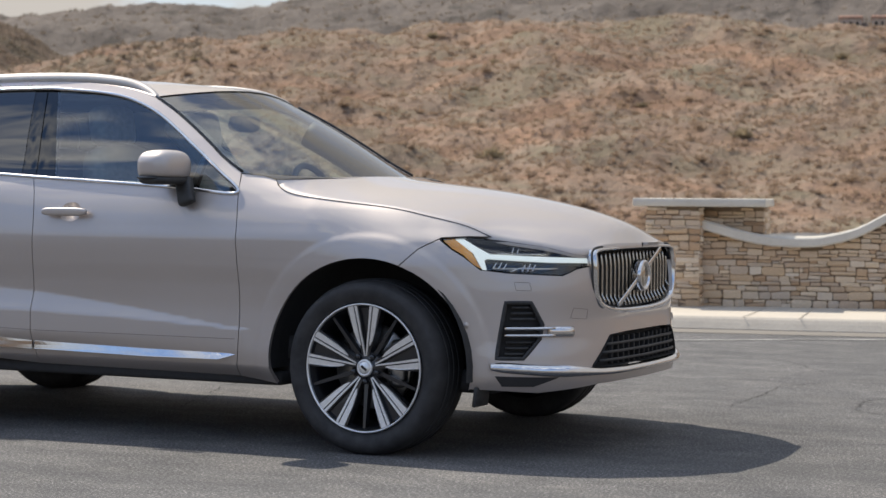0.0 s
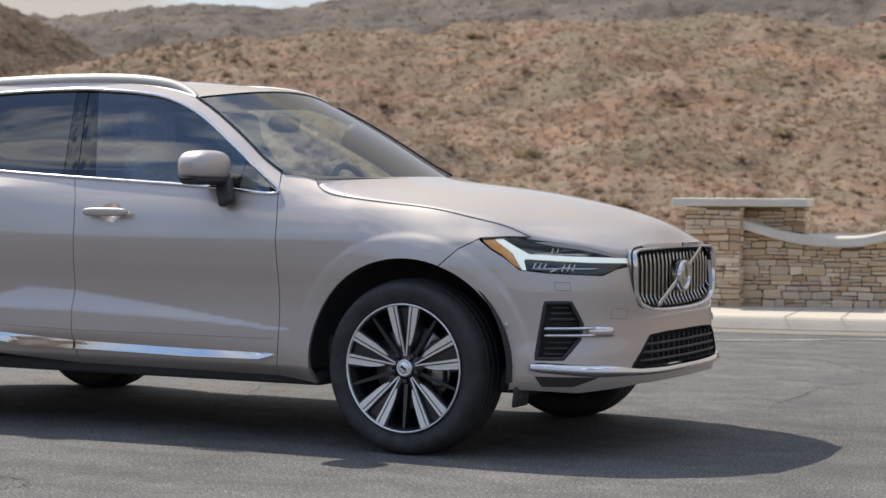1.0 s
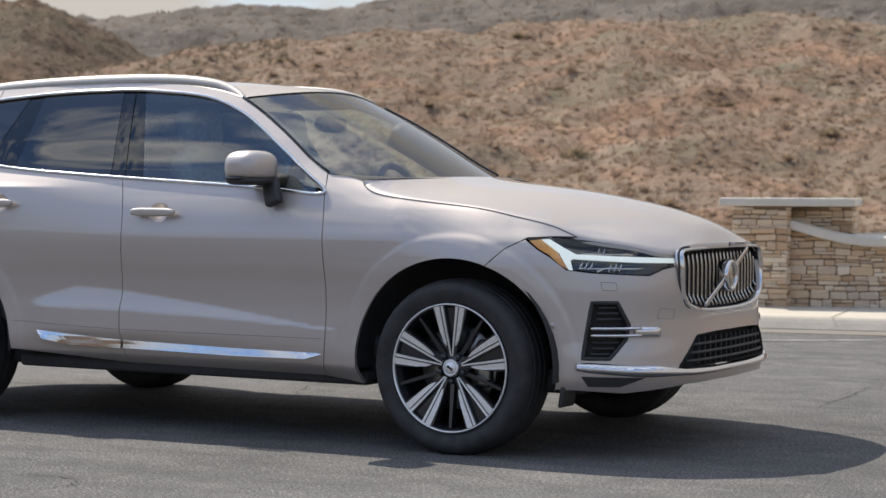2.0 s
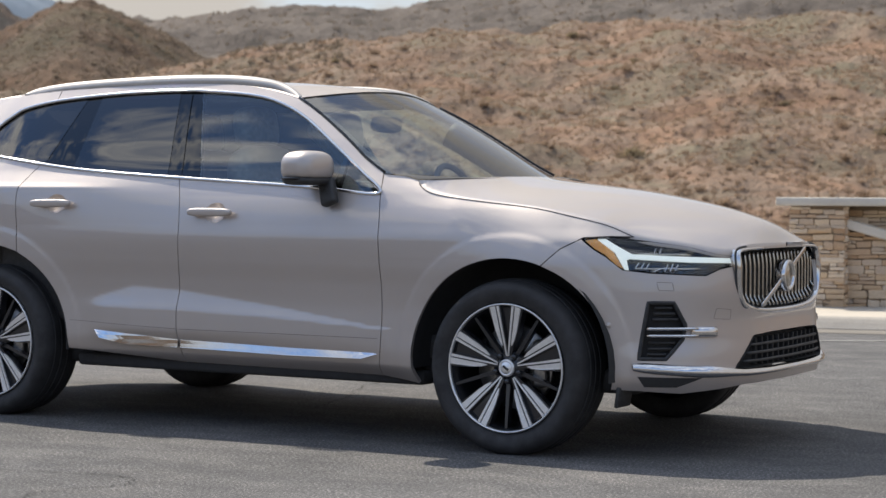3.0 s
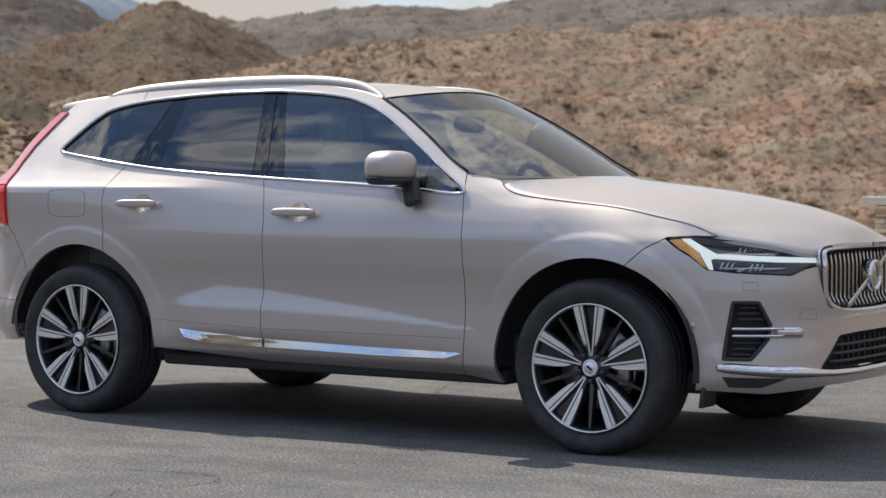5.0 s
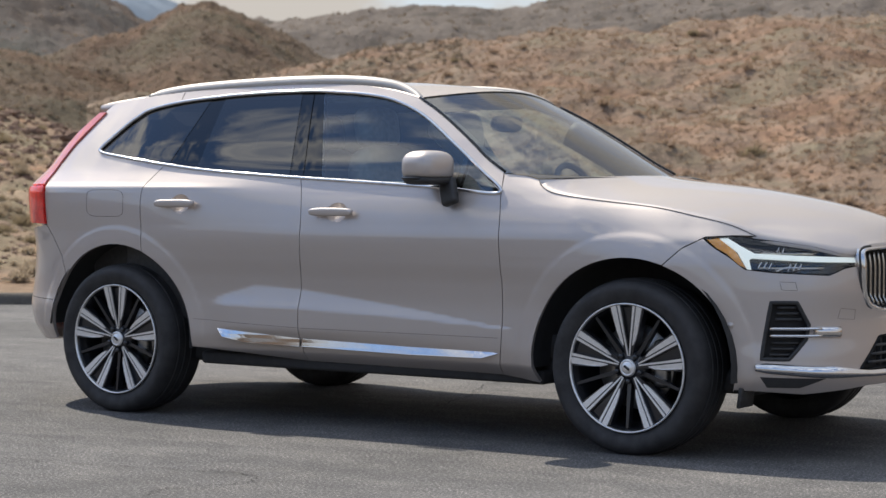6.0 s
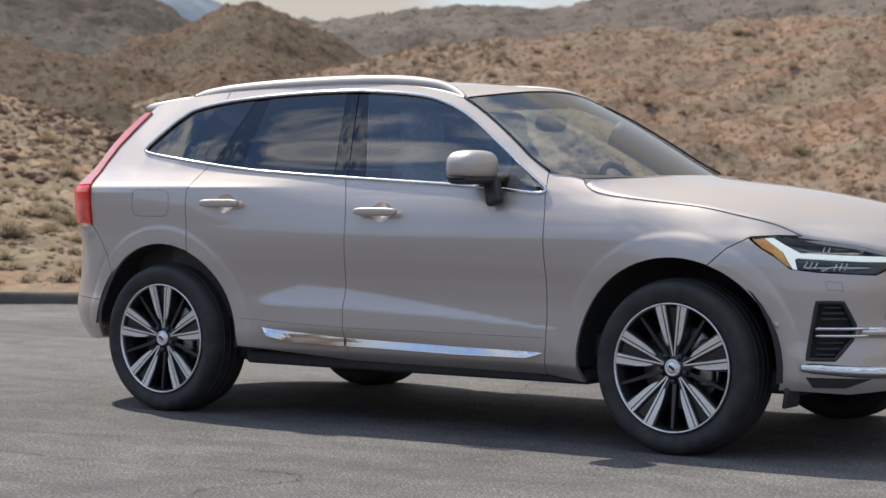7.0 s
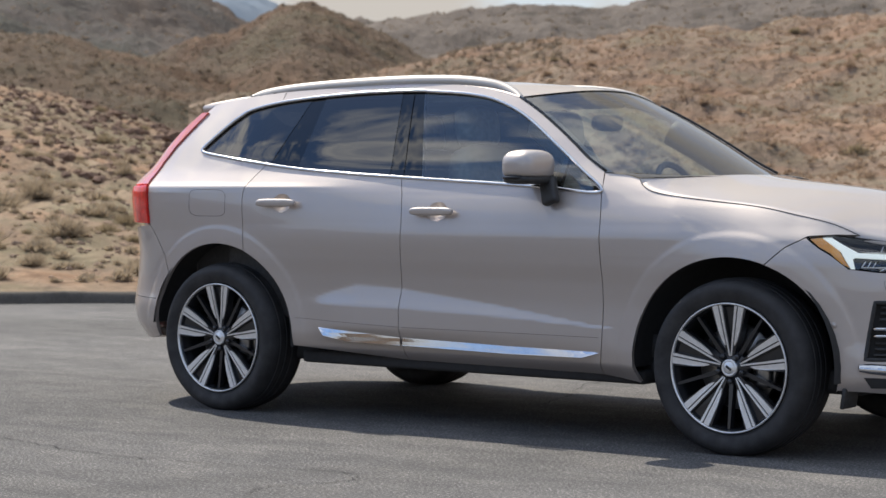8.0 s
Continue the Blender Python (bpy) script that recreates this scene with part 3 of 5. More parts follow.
def scatter(name, mat, label, category, count, seed, spot, sizes, kind, smooth=False, group=""):
    rng = random.Random(seed)
    verts, faces = [], []
    for _ in range(count):
        a, r = spot(rng)
        size = rng.uniform(*sizes) * (0.6 + 0.8 * rng.random() ** 2)
        place = hit_ground(a, r)
        if kind == "rock":
            rock_into(verts, faces, place, size, rng)
        else:
            bush_into(verts, faces, place, size, rng, kind)
        if group:
            tagged(mesh_object(name, verts, faces, mat, smooth=smooth), label, category, group)
            verts, faces = [], []
    if group:
        return None
    return tagged(mesh_object(name, verts, faces, mat, smooth=smooth), label, category, kind="stuff")


def on_bank(lo, hi):
    return lambda rng: (rng.uniform(131, 147), rng.uniform(lo, hi))


def on_hill(lo, hi):
    return lambda rng: (rng.uniform(99, 131), rng.uniform(lo, hi))


scatter("bank_rocks", ROCK, "brown rocks and stones scattered on the sandy bank", "rocks", 3200, 11, on_bank(20.5, 62), (0.02, 0.065), "rock")
scatter("bank_boulders", RED_ROCK, "dark reddish boulders high on the bank", "rocks", 3600, 12, lambda rng: (rng.uniform(131, 147), 64 - 30 * rng.random() ** 1.6), (0.04, 0.15), "rock")
scatter("boulder", RED_ROCK, "weathered reddish-brown boulder on the bank", "boulder", 60, 18, lambda rng: (rng.uniform(133.6, 137.2), rng.uniform(47, 57)), (0.12, 0.27), "rock", group="boulders on the bank")
scatter("bush", DRY_BUSH, "dry grey-yellow bush on the sandy bank", "bush", 90, 13, on_bank(20.8, 50), (0.18, 0.40), 700, group="dry bushes on the bank")
scatter("bank_bushes", DRY_BUSH, "small dry tufts on the sandy bank", "bushes", 900, 23, on_bank(20.6, 60), (0.07, 0.19), 120)
scatter("bank_scrub", OLIVE_BUSH, "olive scrub on the sandy bank", "bushes", 130, 14, on_bank(24, 60), (0.12, 0.28), 420)
scatter("hill_rocks", HILL_ROCK, "brown rocks and clods on the hillside", "rocks", 900, 15, on_hill(60, 108), (0.04, 0.11), "rock")
scatter("hill_scrub", OLIVE_BUSH, "olive scrub dotting the hillside", "bushes", 26, 16, on_hill(62, 108), (0.30, 0.70), 160)
scatter("hill_bushes", HILL_BUSH, "dry brown bushes dotting the hillside", "bushes", 700, 17, on_hill(60, 114), (0.14, 0.40), 80)
scatter("hill_tufts", HILL_BUSH, "short dry tufts covering the hillside", "tufts", 15000, 41, on_hill(59, 112), (0.10, 0.24), 12)
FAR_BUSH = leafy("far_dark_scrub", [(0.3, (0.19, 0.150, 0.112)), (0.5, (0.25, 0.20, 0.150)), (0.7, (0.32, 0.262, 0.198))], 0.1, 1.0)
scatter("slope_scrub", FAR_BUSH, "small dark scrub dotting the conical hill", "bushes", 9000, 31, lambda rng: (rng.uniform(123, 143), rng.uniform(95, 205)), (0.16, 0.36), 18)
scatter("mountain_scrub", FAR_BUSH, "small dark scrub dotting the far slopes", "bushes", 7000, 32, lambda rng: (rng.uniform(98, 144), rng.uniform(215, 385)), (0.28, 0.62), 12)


# ---- stone wall ----
WALL_TURN = 12.6
WALL_FRAME = pose(-1.80, 8.62, 0.10, 0, 0, WALL_TURN)


def wall_top(u):
    """Height of the swooping wall under its cap."""
    return float(np.interp(u, [0, 0.12, 0.255, 0.38, 0.50, 0.65, 0.805, 0.92, 1.04, 1.18, 1.327, 1.46, 1.603, 1.8, 2.1, 2.5, 3.0, 3.4], [0.700, 0.665, 0.627, 0.594, 0.570, 0.551, 0.545, 0.545, 0.552, 0.580, 0.620, 0.683, 0.763, 0.83, 0.92, 0.99, 1.02, 1.03]))


def stone_mesh(w, h, d, rng):
    """A split stone: cut corners, a worn edge and a rough face."""
    c = rng.uniform(0.04, 0.10)
    rim = [(-.5, -.5 + 3 * c), (-.5 + c, -.5), (.5 - c, -.5), (.5, -.5 + 3 * c), (.5, .5 - 3 * c), (.5 - c, .5), (-.5 + c, .5), (-.5, .5 - 3 * c)]
    rim = [((x + rng.uniform(-.035, .025)) * w, (z + rng.uniform(-.10, .06)) * h) for x, z in rim]
    verts = [(x, d / 2, z) for x, z in rim] + [(x, -d / 2 + 0.010 + rng.uniform(-.002, .002), z) for x, z in rim]
    verts += [(x * 0.93, -d / 2 + rng.uniform(-.003, .003), z * 0.84) for x, z in rim]
    verts.append((rng.uniform(-.15, .15) * w, -d / 2 - rng.uniform(0, .006), rng.uniform(-.15, .15) * h))
    faces = []
    for k in range(8):
        n = (k + 1) % 8
        faces += [(k, n, 8 + n, 8 + k), (8 + k, 8 + n, 16 + n, 16 + k), (16 + k, 16 + n, 24)]
    me = bpy.data.meshes.new("stone")
    me.from_pydata(verts, [], faces)
    me.materials.append(STONE)
    return me


def wall_block(name, u0, u1, v0, v1, label):
    bm = bmesh.new()
    box(bm, WALL_FRAME @ Matrix.Translation(((u0 + u1) / 2, (v0 + v1) / 2, 0.445)), (u1 - u0, v1 - v0, 0.89))
    return tagged(part(name, bm, MORTAR, smooth=False), label, "wall", kind="structure")


def lay_stones(parent, u0, u1, v, top, seed, turn=0.0, joined=False):
    """Wavering courses of rough stones on one face; turn 90 lays them along the end of the block."""
    rng = random.Random(seed)
    shared = [stone_mesh(1.0, 1.0, 0.05, rng) for _ in range(24)]
    verts, faces = [], []

    def put(a, b, z, h):
        place = (v, (a + b) / 2) if turn else ((a + b) / 2, v)
        proud = rng.uniform(-0.008, 0.008) * (0 if turn else 1)
        m = WALL_FRAME @ Matrix.Translation((*place, z + h / 2)) @ pose(0, proud, 0, 0, rng.uniform(-2.2, 2.2), turn + rng.uniform(-2.5, 2.5)) @ Matrix.Diagonal((b - a - 0.003, rng.uniform(0.9, 1.4), h - 0.003, 1))
        me = rng.choice(shared)
        if joined:
            base = len(verts)
            verts.extend(m @ p.co for p in me.vertices)
            faces.extend([base + i for i in f.vertices] for f in me.polygons)
            return
        ob = new("stone", me)
        ob.parent = parent
        ob.matrix_world = m

    z, row = 0.004, 0
    while z < 1.1:
        h = rng.choice([0.034, 0.042, 0.048, 0.056, 0.064, 0.075])
        u = u0
        while u < u1 - 0.01:
            w = rng.uniform(0.07, 0.22) * (0.75 + 5 * h)
            b = u1 if u1 - (u + w) < 0.05 else u + w
            a, u = u, b
            limit = top((a + b) / 2)
            low = max(0.0, z + 0.020 * noise.noise(Vector((a * 2.1, row * 0.35, seed))) * min(1, 8 * z))
            if low + h * 0.5 > limit:
                continue
            hh = min(h * rng.uniform(0.9, 1.08), limit - low)
            if hh > 0.055 and rng.random() < 0.35:
                cut = hh * rng.uniform(0.4, 0.6)
                put(a, b, low, cut)
                mid = a + (b - a) * rng.uniform(0.35, 0.65)
                put(a, mid, low + cut, hh - cut)
                put(mid, b, low + cut, hh - cut)
            else:
                put(a, b, low, hh)
        z, row = z + h, row + 1
    if joined:
        tagged(mesh_object("stone_courses", verts, faces, STONE, parent, smooth=False), kind="stuff")


def build_wall():
    # low swooping wall: a mortar core with its top cut to the curve
    us = [0.0 + 0.1 * k for k in range(35)]
    verts, faces = [], []
    for u in us:
        for v in (0.016, 0.36):
            verts += [WALL_FRAME @ Vector((u, v, -0.1)), WALL_FRAME @ Vector((u, v, wall_top(u)))]
    for i in range(len(us) - 1):
        a, b = 4 * i, 4 * i + 4
        faces += [(a, b, b + 1, a + 1), (a + 1, b + 1, b + 3, a + 3), (a + 3, b + 3, b + 2, a + 2)]
    wall = tagged(mesh_object("stone_wall", verts, faces, MORTAR, smooth=False), "low stacked sandstone wall with a swooping top", "wall", kind="structure")
    lay_stones(wall, 0.0, 1.9, 0.026, wall_top, 5)
    lay_stones(wall, 1.9, 3.3, 0.026, wall_top, 15, joined=True)
    pier = wall_block("stone_pier", -0.46, 0.54, 0.090, 0.64, "square stacked sandstone pier ending the wall")
    pier_front = wall_block("pier_front", -0.46, -0.012, -0.150, 0.101, "projecting face of the sandstone pier")
    lay_stones(pier_front, -0.475, 0.010, -0.134, lambda u: 0.885, 6)
    lay_stones(pier_front, -0.13, 0.0, -0.006, lambda u: 0.885, 9, 90)
    lay_stones(pier, 0.01, 0.552, 0.106, lambda u: 0.885, 7)
    lay_stones(pier, 0.11, 0.64, 0.534, lambda u: 0.885, 8, 90)
    # pale caps
    cap = bmesh.new()
    box(cap, WALL_FRAME @ Matrix.Translation((0.0, 0.26, 0.928)), (1.17, 0.96, 0.072), 0.012)
    tagged(part("wall_cap", cap, CONCRETE, sharp=30), "flat pale concrete cap on the sandstone pier", "wall cap", kind="structure")
    verts, faces = [], []
    fine = [0.0 + 0.05 * k for k in range(67)]
    for u in fine:
        z = wall_top(u)
        for v, dz in ((-0.09, -0.004), (-0.10, 0.01), (-0.10, 0.070), (-0.085, 0.085), (0.44, 0.085), (0.45, 0.070), (0.45, -0.004)):
            verts.append(WALL_FRAME @ Vector((u, v, z + dz)))
    for i in range(len(fine) - 1):
        faces += [(7 * i + k, 7 * i + 7 + k, 7 * i + 7 + (k + 1) % 7, 7 * i + (k + 1) % 7) for k in range(7)]
    faces += [tuple(range(7))[::-1], tuple(range(7 * (len(fine) - 1), 7 * len(fine)))]
    tagged(mesh_object("swooping_cap", verts, faces, CONCRETE, smooth=False), "curved pale concrete cap along the wall", "wall cap", kind="structure")


build_wall()


# ---- the car ----
# Body surface: a plan curve from the middle of the tail to the middle of the nose, and inward offsets by height at stations along it.
PLAN = [(-3.80, 0), (-3.79, .35), (-3.73, .60), (-3.60, .78), (-3.35, .895), (-2.865, .945), (-2.2, .930), (-1.5, .922), (-.8, .926), (0, .948), (.30, .925), (.50, .872), (.67, .765), (.79, .61), (.865, .41), (.895, .20), (.905, 0)]
HEIGHTS = np.array([.20, .28, .35, .42, .50, .58, .68, .78, .88, .95, 1.02, 1.08, 1.11, 1.14, 1.20, 1.35, 1.50, 1.60])
TAIL_A = [.10, .05, .01, .00, .01, .05, .09, .10, .10, .10, .10, .12, .15, .24, .43, .72, .92, 1.02]
TAIL_B = [.17, .10, .050, .015, .01, .03, .05, .05, .045, .035, .025, .03, .06, .13, .31, .60, .80, .90]
SIDE_A = [.17, .10, .050, .015, .00, .01, .02, .025, .015, .006, .0, -.002, .004, .030, .090, .20, .30, .37]
SIDE_B = [.14, .08, .030, .006, .00, .01, .015, .015, .014, .010, .006, .010, .021, .042, .086, .185, .288, .358]
SIDE_C = [.11, .06, .02, .01, .01, .01, .008, .005, .004, .004, .006, .015, .027, .046, .087, .175, .266, .330]
SIDE_D = [.185, .108, .038, .027, .028, .029, .022, .008, .000, .006, .018, .034, .047, .065, .105, .186, .270, .328]
SIDE_E = [.185, .108, .042, .031, .032, .034, .026, .010, .001, .013, .032, .054, .067, .081, .115, .191, .270, .326]
SIDE_F = [.185, .108, .040, .029, .030, .032, .026, .010, .003, .017, .038, .060, .073, .088, .120, .195, .274, .331]
SIDE_G = [.12, .06, .025, .022, .024, .024, .016, .006, .004, .020, .048, .088, .112, .14, .20, .30, .38, .44]
SIDE_H = [.12, .06, .025, .020, .015, .010, .004, .003, .020, .050, .098, .172, .20, .24, .30, .40, .5, .6]
SIDE_I = [.12, .05, .025, .022, .018, .015, .010, .011, .036, .090, .16, .25, .29, .33, .4, .5, .6, .7]
SIDE_J = [.10, .025, .002, .006, .018, .020, .022, .035, .075, .14, .22, .3, .33, .36, .4, .5, .6, .7]
NOSE_A = [.075, .00, -.014, -.010, -.002, .004, -.002, .006, .036, .11, .26, .35, .38, .4, .45, .55, .65, .7]
NOSE_B = [.08, .01, -.004, .004, .014, .022, .020, .020, .030, .095, .24, .35, .38, .4, .45, .55, .65, .7]
STATIONS = [("tail", 0.0, TAIL_A), ("tail", .62, TAIL_B), ("side", -3.60, SIDE_A), ("side", -3.35, SIDE_B), ("side", -2.865, SIDE_C), ("side", -2.3, SIDE_D), ("side", -1.6, SIDE_E), ("side", -0.8, SIDE_F), ("side", -0.3, SIDE_G), ("side", 0.0, SIDE_H), ("side", 0.35, SIDE_I), ("side", 0.62, SIDE_J), ("nose", .40, NOSE_A), ("nose", .10, NOSE_B), ("nose", 0.0, NOSE_B)]


def plan_curve(n=24):
    p = np.array(PLAN, float)
    q = np.vstack([(p[1][0], -p[1][1]), p, (p[-2][0], -p[-2][1])])
    out = []
    for a, b, c, d in zip(q, q[1:], q[2:], q[3:]):
        for t in np.arange(n) / n:
            out.append(.5 * (2 * b + (c - a) * t + (2 * a - 5 * b + 4 * c - d) * t * t + (3 * b - a - 3 * c + d) * t ** 3))
    return np.array(out + [p[-1]])


PC = plan_curve()
SL = np.concatenate([[0], np.cumsum(np.linalg.norm(np.diff(PC, axis=0), axis=1))])
END = SL[-1]
TAN = np.gradient(PC, SL, axis=0)
TAN /= np.linalg.norm(TAN, axis=1)[:, None]
NOR = np.stack([-TAN[:, 1], TAN[:, 0]], 1)


def s_at(kind, v):
    if kind == "tail":
        return float(np.interp(v, PC[:96, 1], SL[:96]))
    if kind == "nose":
        return float(np.interp(v, PC[:-120:-1, 1], SL[:-120:-1]))
    return float(np.interp(v, PC[:, 0], SL))


ST_S = np.array([s_at(k, v) for k, v, _ in STATIONS])
ST_D = np.array([d for _, _, d in STATIONS])


def ease(x, y, q):
    """Monotone cubic through (x, y) at q; y may hold a column for each q."""
    x, q = np.asarray(x), np.asarray(q, float)
    h = np.diff(x)
    dl = np.diff(y, axis=0) / (h[:, None] if y.ndim > 1 else h)
    m = np.zeros_like(y)
    m[0], m[-1] = dl[0], dl[-1]
    pr = dl[:-1] * dl[1:]
    m[1:-1] = np.where(pr > 0, 2 * pr / (dl[:-1] + dl[1:] + 1e-12), 0)
    i = np.clip(np.searchsorted(x, q) - 1, 0, len(x) - 2)
    t, k = (q - x[i]) / h[i], np.arange(len(q))
    a, b, ma, mb = (y[i, k], y[i + 1, k], m[i, k], m[i + 1, k]) if y.ndim > 1 else (y[i], y[i + 1], m[i], m[i + 1])
    return a * (1 + 2 * t) * (1 - t) ** 2 + ma * h[i] * t * (1 - t) ** 2 + b * t * t * (3 - 2 * t) + mb * h[i] * t * t * (t - 1)


def step(a, b, x):
    t = np.clip((x - a) / (b - a), 0, 1)
    return t * t * (3 - 2 * t)


def shell(s, z, out=0.0):
    """Places on the right side of the body for arrays of s and z."""
    s, z = np.atleast_1d(np.asarray(s, float)), np.atleast_1d(np.asarray(z, float))
    d = ease(ST_S, np.array([ease(HEIGHTS, row, z) for row in ST_D]), s)
    c = np.stack([np.interp(s, SL, PC[:, 0]), np.interp(s, SL, PC[:, 1])], 1)
    n = np.stack([np.interp(s, SL, NOR[:, 0]), np.interp(s, SL, NOR[:, 1])], 1)
    for cx in (0.0, -2.865):
        r = np.hypot(c[:, 0] - cx, z - .37)
        d = d - (.004 * (1 - step(.475, .560, r)) + .0035 * (1 - step(.530, .562, r))) * step(.15, .3, z)
    # the facet low in the doors that catches the sky: it starts high at the rear and tapers out at the front
    upper = np.interp(s, [2.08, 2.2, 2.46, 2.74, 3.3, 3.84], [.556, .585, .652, .638, .573, .503])
    lower = np.interp(s, [2.08, 2.74, 3.3, 3.84], [.552, .550, .529, .497])
    tall = np.maximum(upper - lower, .010)
    q = np.clip((z - lower) / tall, -.3, 1.3)
    facet = np.where(q < .12, 1 - np.maximum(q + .12, 0) ** 2 / .48, np.where(q > .9, np.maximum(1.1 - q, 0) ** 2 / .4, 1 - q))
    d = d - step(2.13, 2.32, s) * step(0, .05, 3.90 - s) * .34 * tall * facet * step(.36, .46, z)
    # the sharp shoulder line of the rear quarter
    x = z - 1.112
    d = d + .75 * (1 - step(1.95, 2.5, s)) * step(.9, 1.05, s) * ((x + np.hypot(x, .002)) - (x + np.hypot(x, .026))) / 2
    p = c - n * (d - out)[:, None]
    return np.stack([p[:, 0], -p[:, 1], z], 1)


def shell_normals(s, z):
    e = 2e-3
    a = shell(np.minimum(np.asarray(s) + e, END), z) - shell(np.maximum(np.asarray(s) - e, 0), z)
    b = shell(s, np.asarray(z) + e) - shell(s, np.asarray(z) - e)
    n = np.cross(a, b)
    return n / np.linalg.norm(n, axis=1)[:, None]


def on_shell(s, z, out=0.0):
    return Vector(shell(s, z)[0] + shell_normals([s], [z])[0] * out)


def split_fill(polys, ds, dz):
    """Flat mesh in (s, z): the polygons, cut along a grid, welded."""
    bm = bmesh.new()
    for poly in polys:
        pts = []
        for a, b in zip(poly, poly[1:] + poly[:1]):
            k = max(1, math.ceil(math.hypot(b[0] - a[0], b[1] - a[1]) / 0.03))
            pts += [(a[0] + (b[0] - a[0]) * i / k, a[1] + (b[1] - a[1]) * i / k) for i in range(k)]
        area = sum(a[0] * b[1] - b[0] * a[1] for a, b in zip(pts, pts[1:] + pts[:1]))
        bm.faces.new([bm.verts.new((s, z, 0)) for s, z in (pts if area > 0 else pts[::-1])])
    lo = [min(v.co[i] for v in bm.verts) for i in (0, 1)]
    hi = [max(v.co[i] for v in bm.verts) for i in (0, 1)]
    for i, d in ((0, ds), (1, dz)):
        k = math.floor(lo[i] / d) + 1
        while k * d < hi[i]:
            co, no = [0, 0, 0], [0, 0, 0]
            co[i], no[i] = k * d, 1
            bmesh.ops.bisect_plane(bm, geom=[*bm.verts, *bm.edges, *bm.faces], plane_co=co, plane_no=no, dist=1e-5)
            k += 1
    bmesh.ops.remove_doubles(bm, verts=bm.verts, dist=2e-4)
    return bm


def mid_line(s):
    return s < 1e-4 or s > END - 1e-4


def panel(name, polys, mat, parent, side=1, out=0.0, gap=0.0022, lip=0.016, ds=0.03, dz=0.012, both=False, label=""):
    """A body panel: polygons of (s, z) laid on the shell with folded edges. side -1 is the left side, both joins the two at the middle."""
    bm = split_fill(polys, ds, dz)
    bm.verts.index_update()
    edge = [e for e in bm.edges if len(e.link_faces) == 1 and not all(mid_line(v.co.x) for v in e.verts)]
    shift = {}
    for e in edge:
        a, b = e.verts
        t = (b.co - a.co).normalized()
        n = Vector((-t.y, t.x, 0))
        mid = e.link_faces[0].calc_center_median() - (a.co + b.co) / 2
        n = n if n.dot(mid) > 0 else -n
        for v in e.verts:
            shift[v.index] = shift.get(v.index, Vector()) + n
    co = np.array([v.co[:2] for v in bm.verts])
    for i, n in shift.items():
        if not mid_line(co[i, 0]) and n.length > 1e-6:
            co[i] += np.array(n.normalized()[:2]) * gap
    nor = shell_normals(co[:, 0], co[:, 1])
    for i in range(len(co)):
        if mid_line(co[i, 0]):
            nor[i, 1] = 0
    lift = np.array([out(a, b) for a, b in co])[:, None] if callable(out) else out
    pos = shell(co[:, 0], co[:, 1]) + nor * lift
    faces = [[v.index for v in f.verts] for f in bm.faces]
    inner, deep = {}, []
    for i in shift:
        inner[i] = len(pos) + len(deep)
        deep.append(pos[i] - nor[i] * lip)
    lips = []
    for e in edge:
        f = e.link_faces[0]
        for lp in f.loops:
            if lp.edge == e:
                a, b = lp.vert.index, lp.link_loop_next.vert.index
                lips.append([b, a, inner[a], inner[b]])
    bm.free()
    allp = np.vstack([pos, deep]) if deep else pos
    verts, fs, normals = [], [], []
    for sgn in ((1, -1) if both else (side,)):
        base = len(verts)
        k = np.array([1, sgn, 1])
        verts += list(allp * k)
        for f in faces:
            g = f if sgn > 0 else f[::-1]
            fs.append([base + i for i in g])
            normals += [tuple(nor[i] * k) for i in g]
        for f in lips:
            g = f if sgn > 0 else f[::-1]
            fs.append([base + i for i in g])
            p = [Vector(allp[i] * k) for i in g[:3]]
            nn = (p[1] - p[0]).cross(p[2] - p[1])
            nn = nn.normalized() if nn.length > 1e-9 else Vector((0, 0, 1))
            normals += [tuple(nn)] * 4
    return mesh_object(name, verts, fs, mat, parent, label, not callable(out), None if callable(out) else normals)


def strip(name, pts, width, height, mat, parent, side=1, out=0.0, closed=False, label="", taper=False):
    """A raised moulding along a line of (s, z) on the shell."""
    s, z = np.array([p[0] for p in pts]), np.array([p[1] for p in pts])
    nor = shell_normals(s, z)
    pos = shell(s, z) + nor * out
    n, verts, faces = len(pts), [], []
    for i in range(n):
        a, b = (pos[i - 1] if i or closed else pos[0]), (pos[(i + 1) % n] if i < n - 1 or closed else pos[-1])
        t = (b - a) / (np.linalg.norm(b - a) + 1e-9)
        w = np.cross(nor[i], t)
        k = width * (min(1, .25 + 3 * min(i, n - 1 - i) / n) if taper else 1)
        for o, h in ((-.5, -.004), (-.5, height * .4), (-.32, height * .9), (0, height), (.32, height * .9), (.5, height * .4), (.5, -.004)):
            verts.append((pos[i] + w * (o * k) + nor[i] * h) * np.array([1, side, 1]))
    for i in range(n if closed else n - 1):
        j = (i + 1) % n
        for k in range(6):
            f = (i * 7 + k, i * 7 + k + 1, j * 7 + k + 1, j * 7 + k)
            faces.append(f if side > 0 else f[::-1])
    if not closed:
        faces += [tuple(range(7)), tuple(range(7 * n - 7, 7 * n))]
    return mesh_object(name, verts, faces, mat, parent, label)


def curve2(pts, n=6, closed=False):
    return [(p.x, p.y) for p in spline([(a, b, 0) for a, b in pts], n, closed)]


def outline(pts, n=6):
    return [(a[0] + (b[0] - a[0]) * k / n, a[1] + (b[1] - a[1]) * k / n) for a, b in zip(pts, pts[1:] + pts[:1]) for k in range(n)]


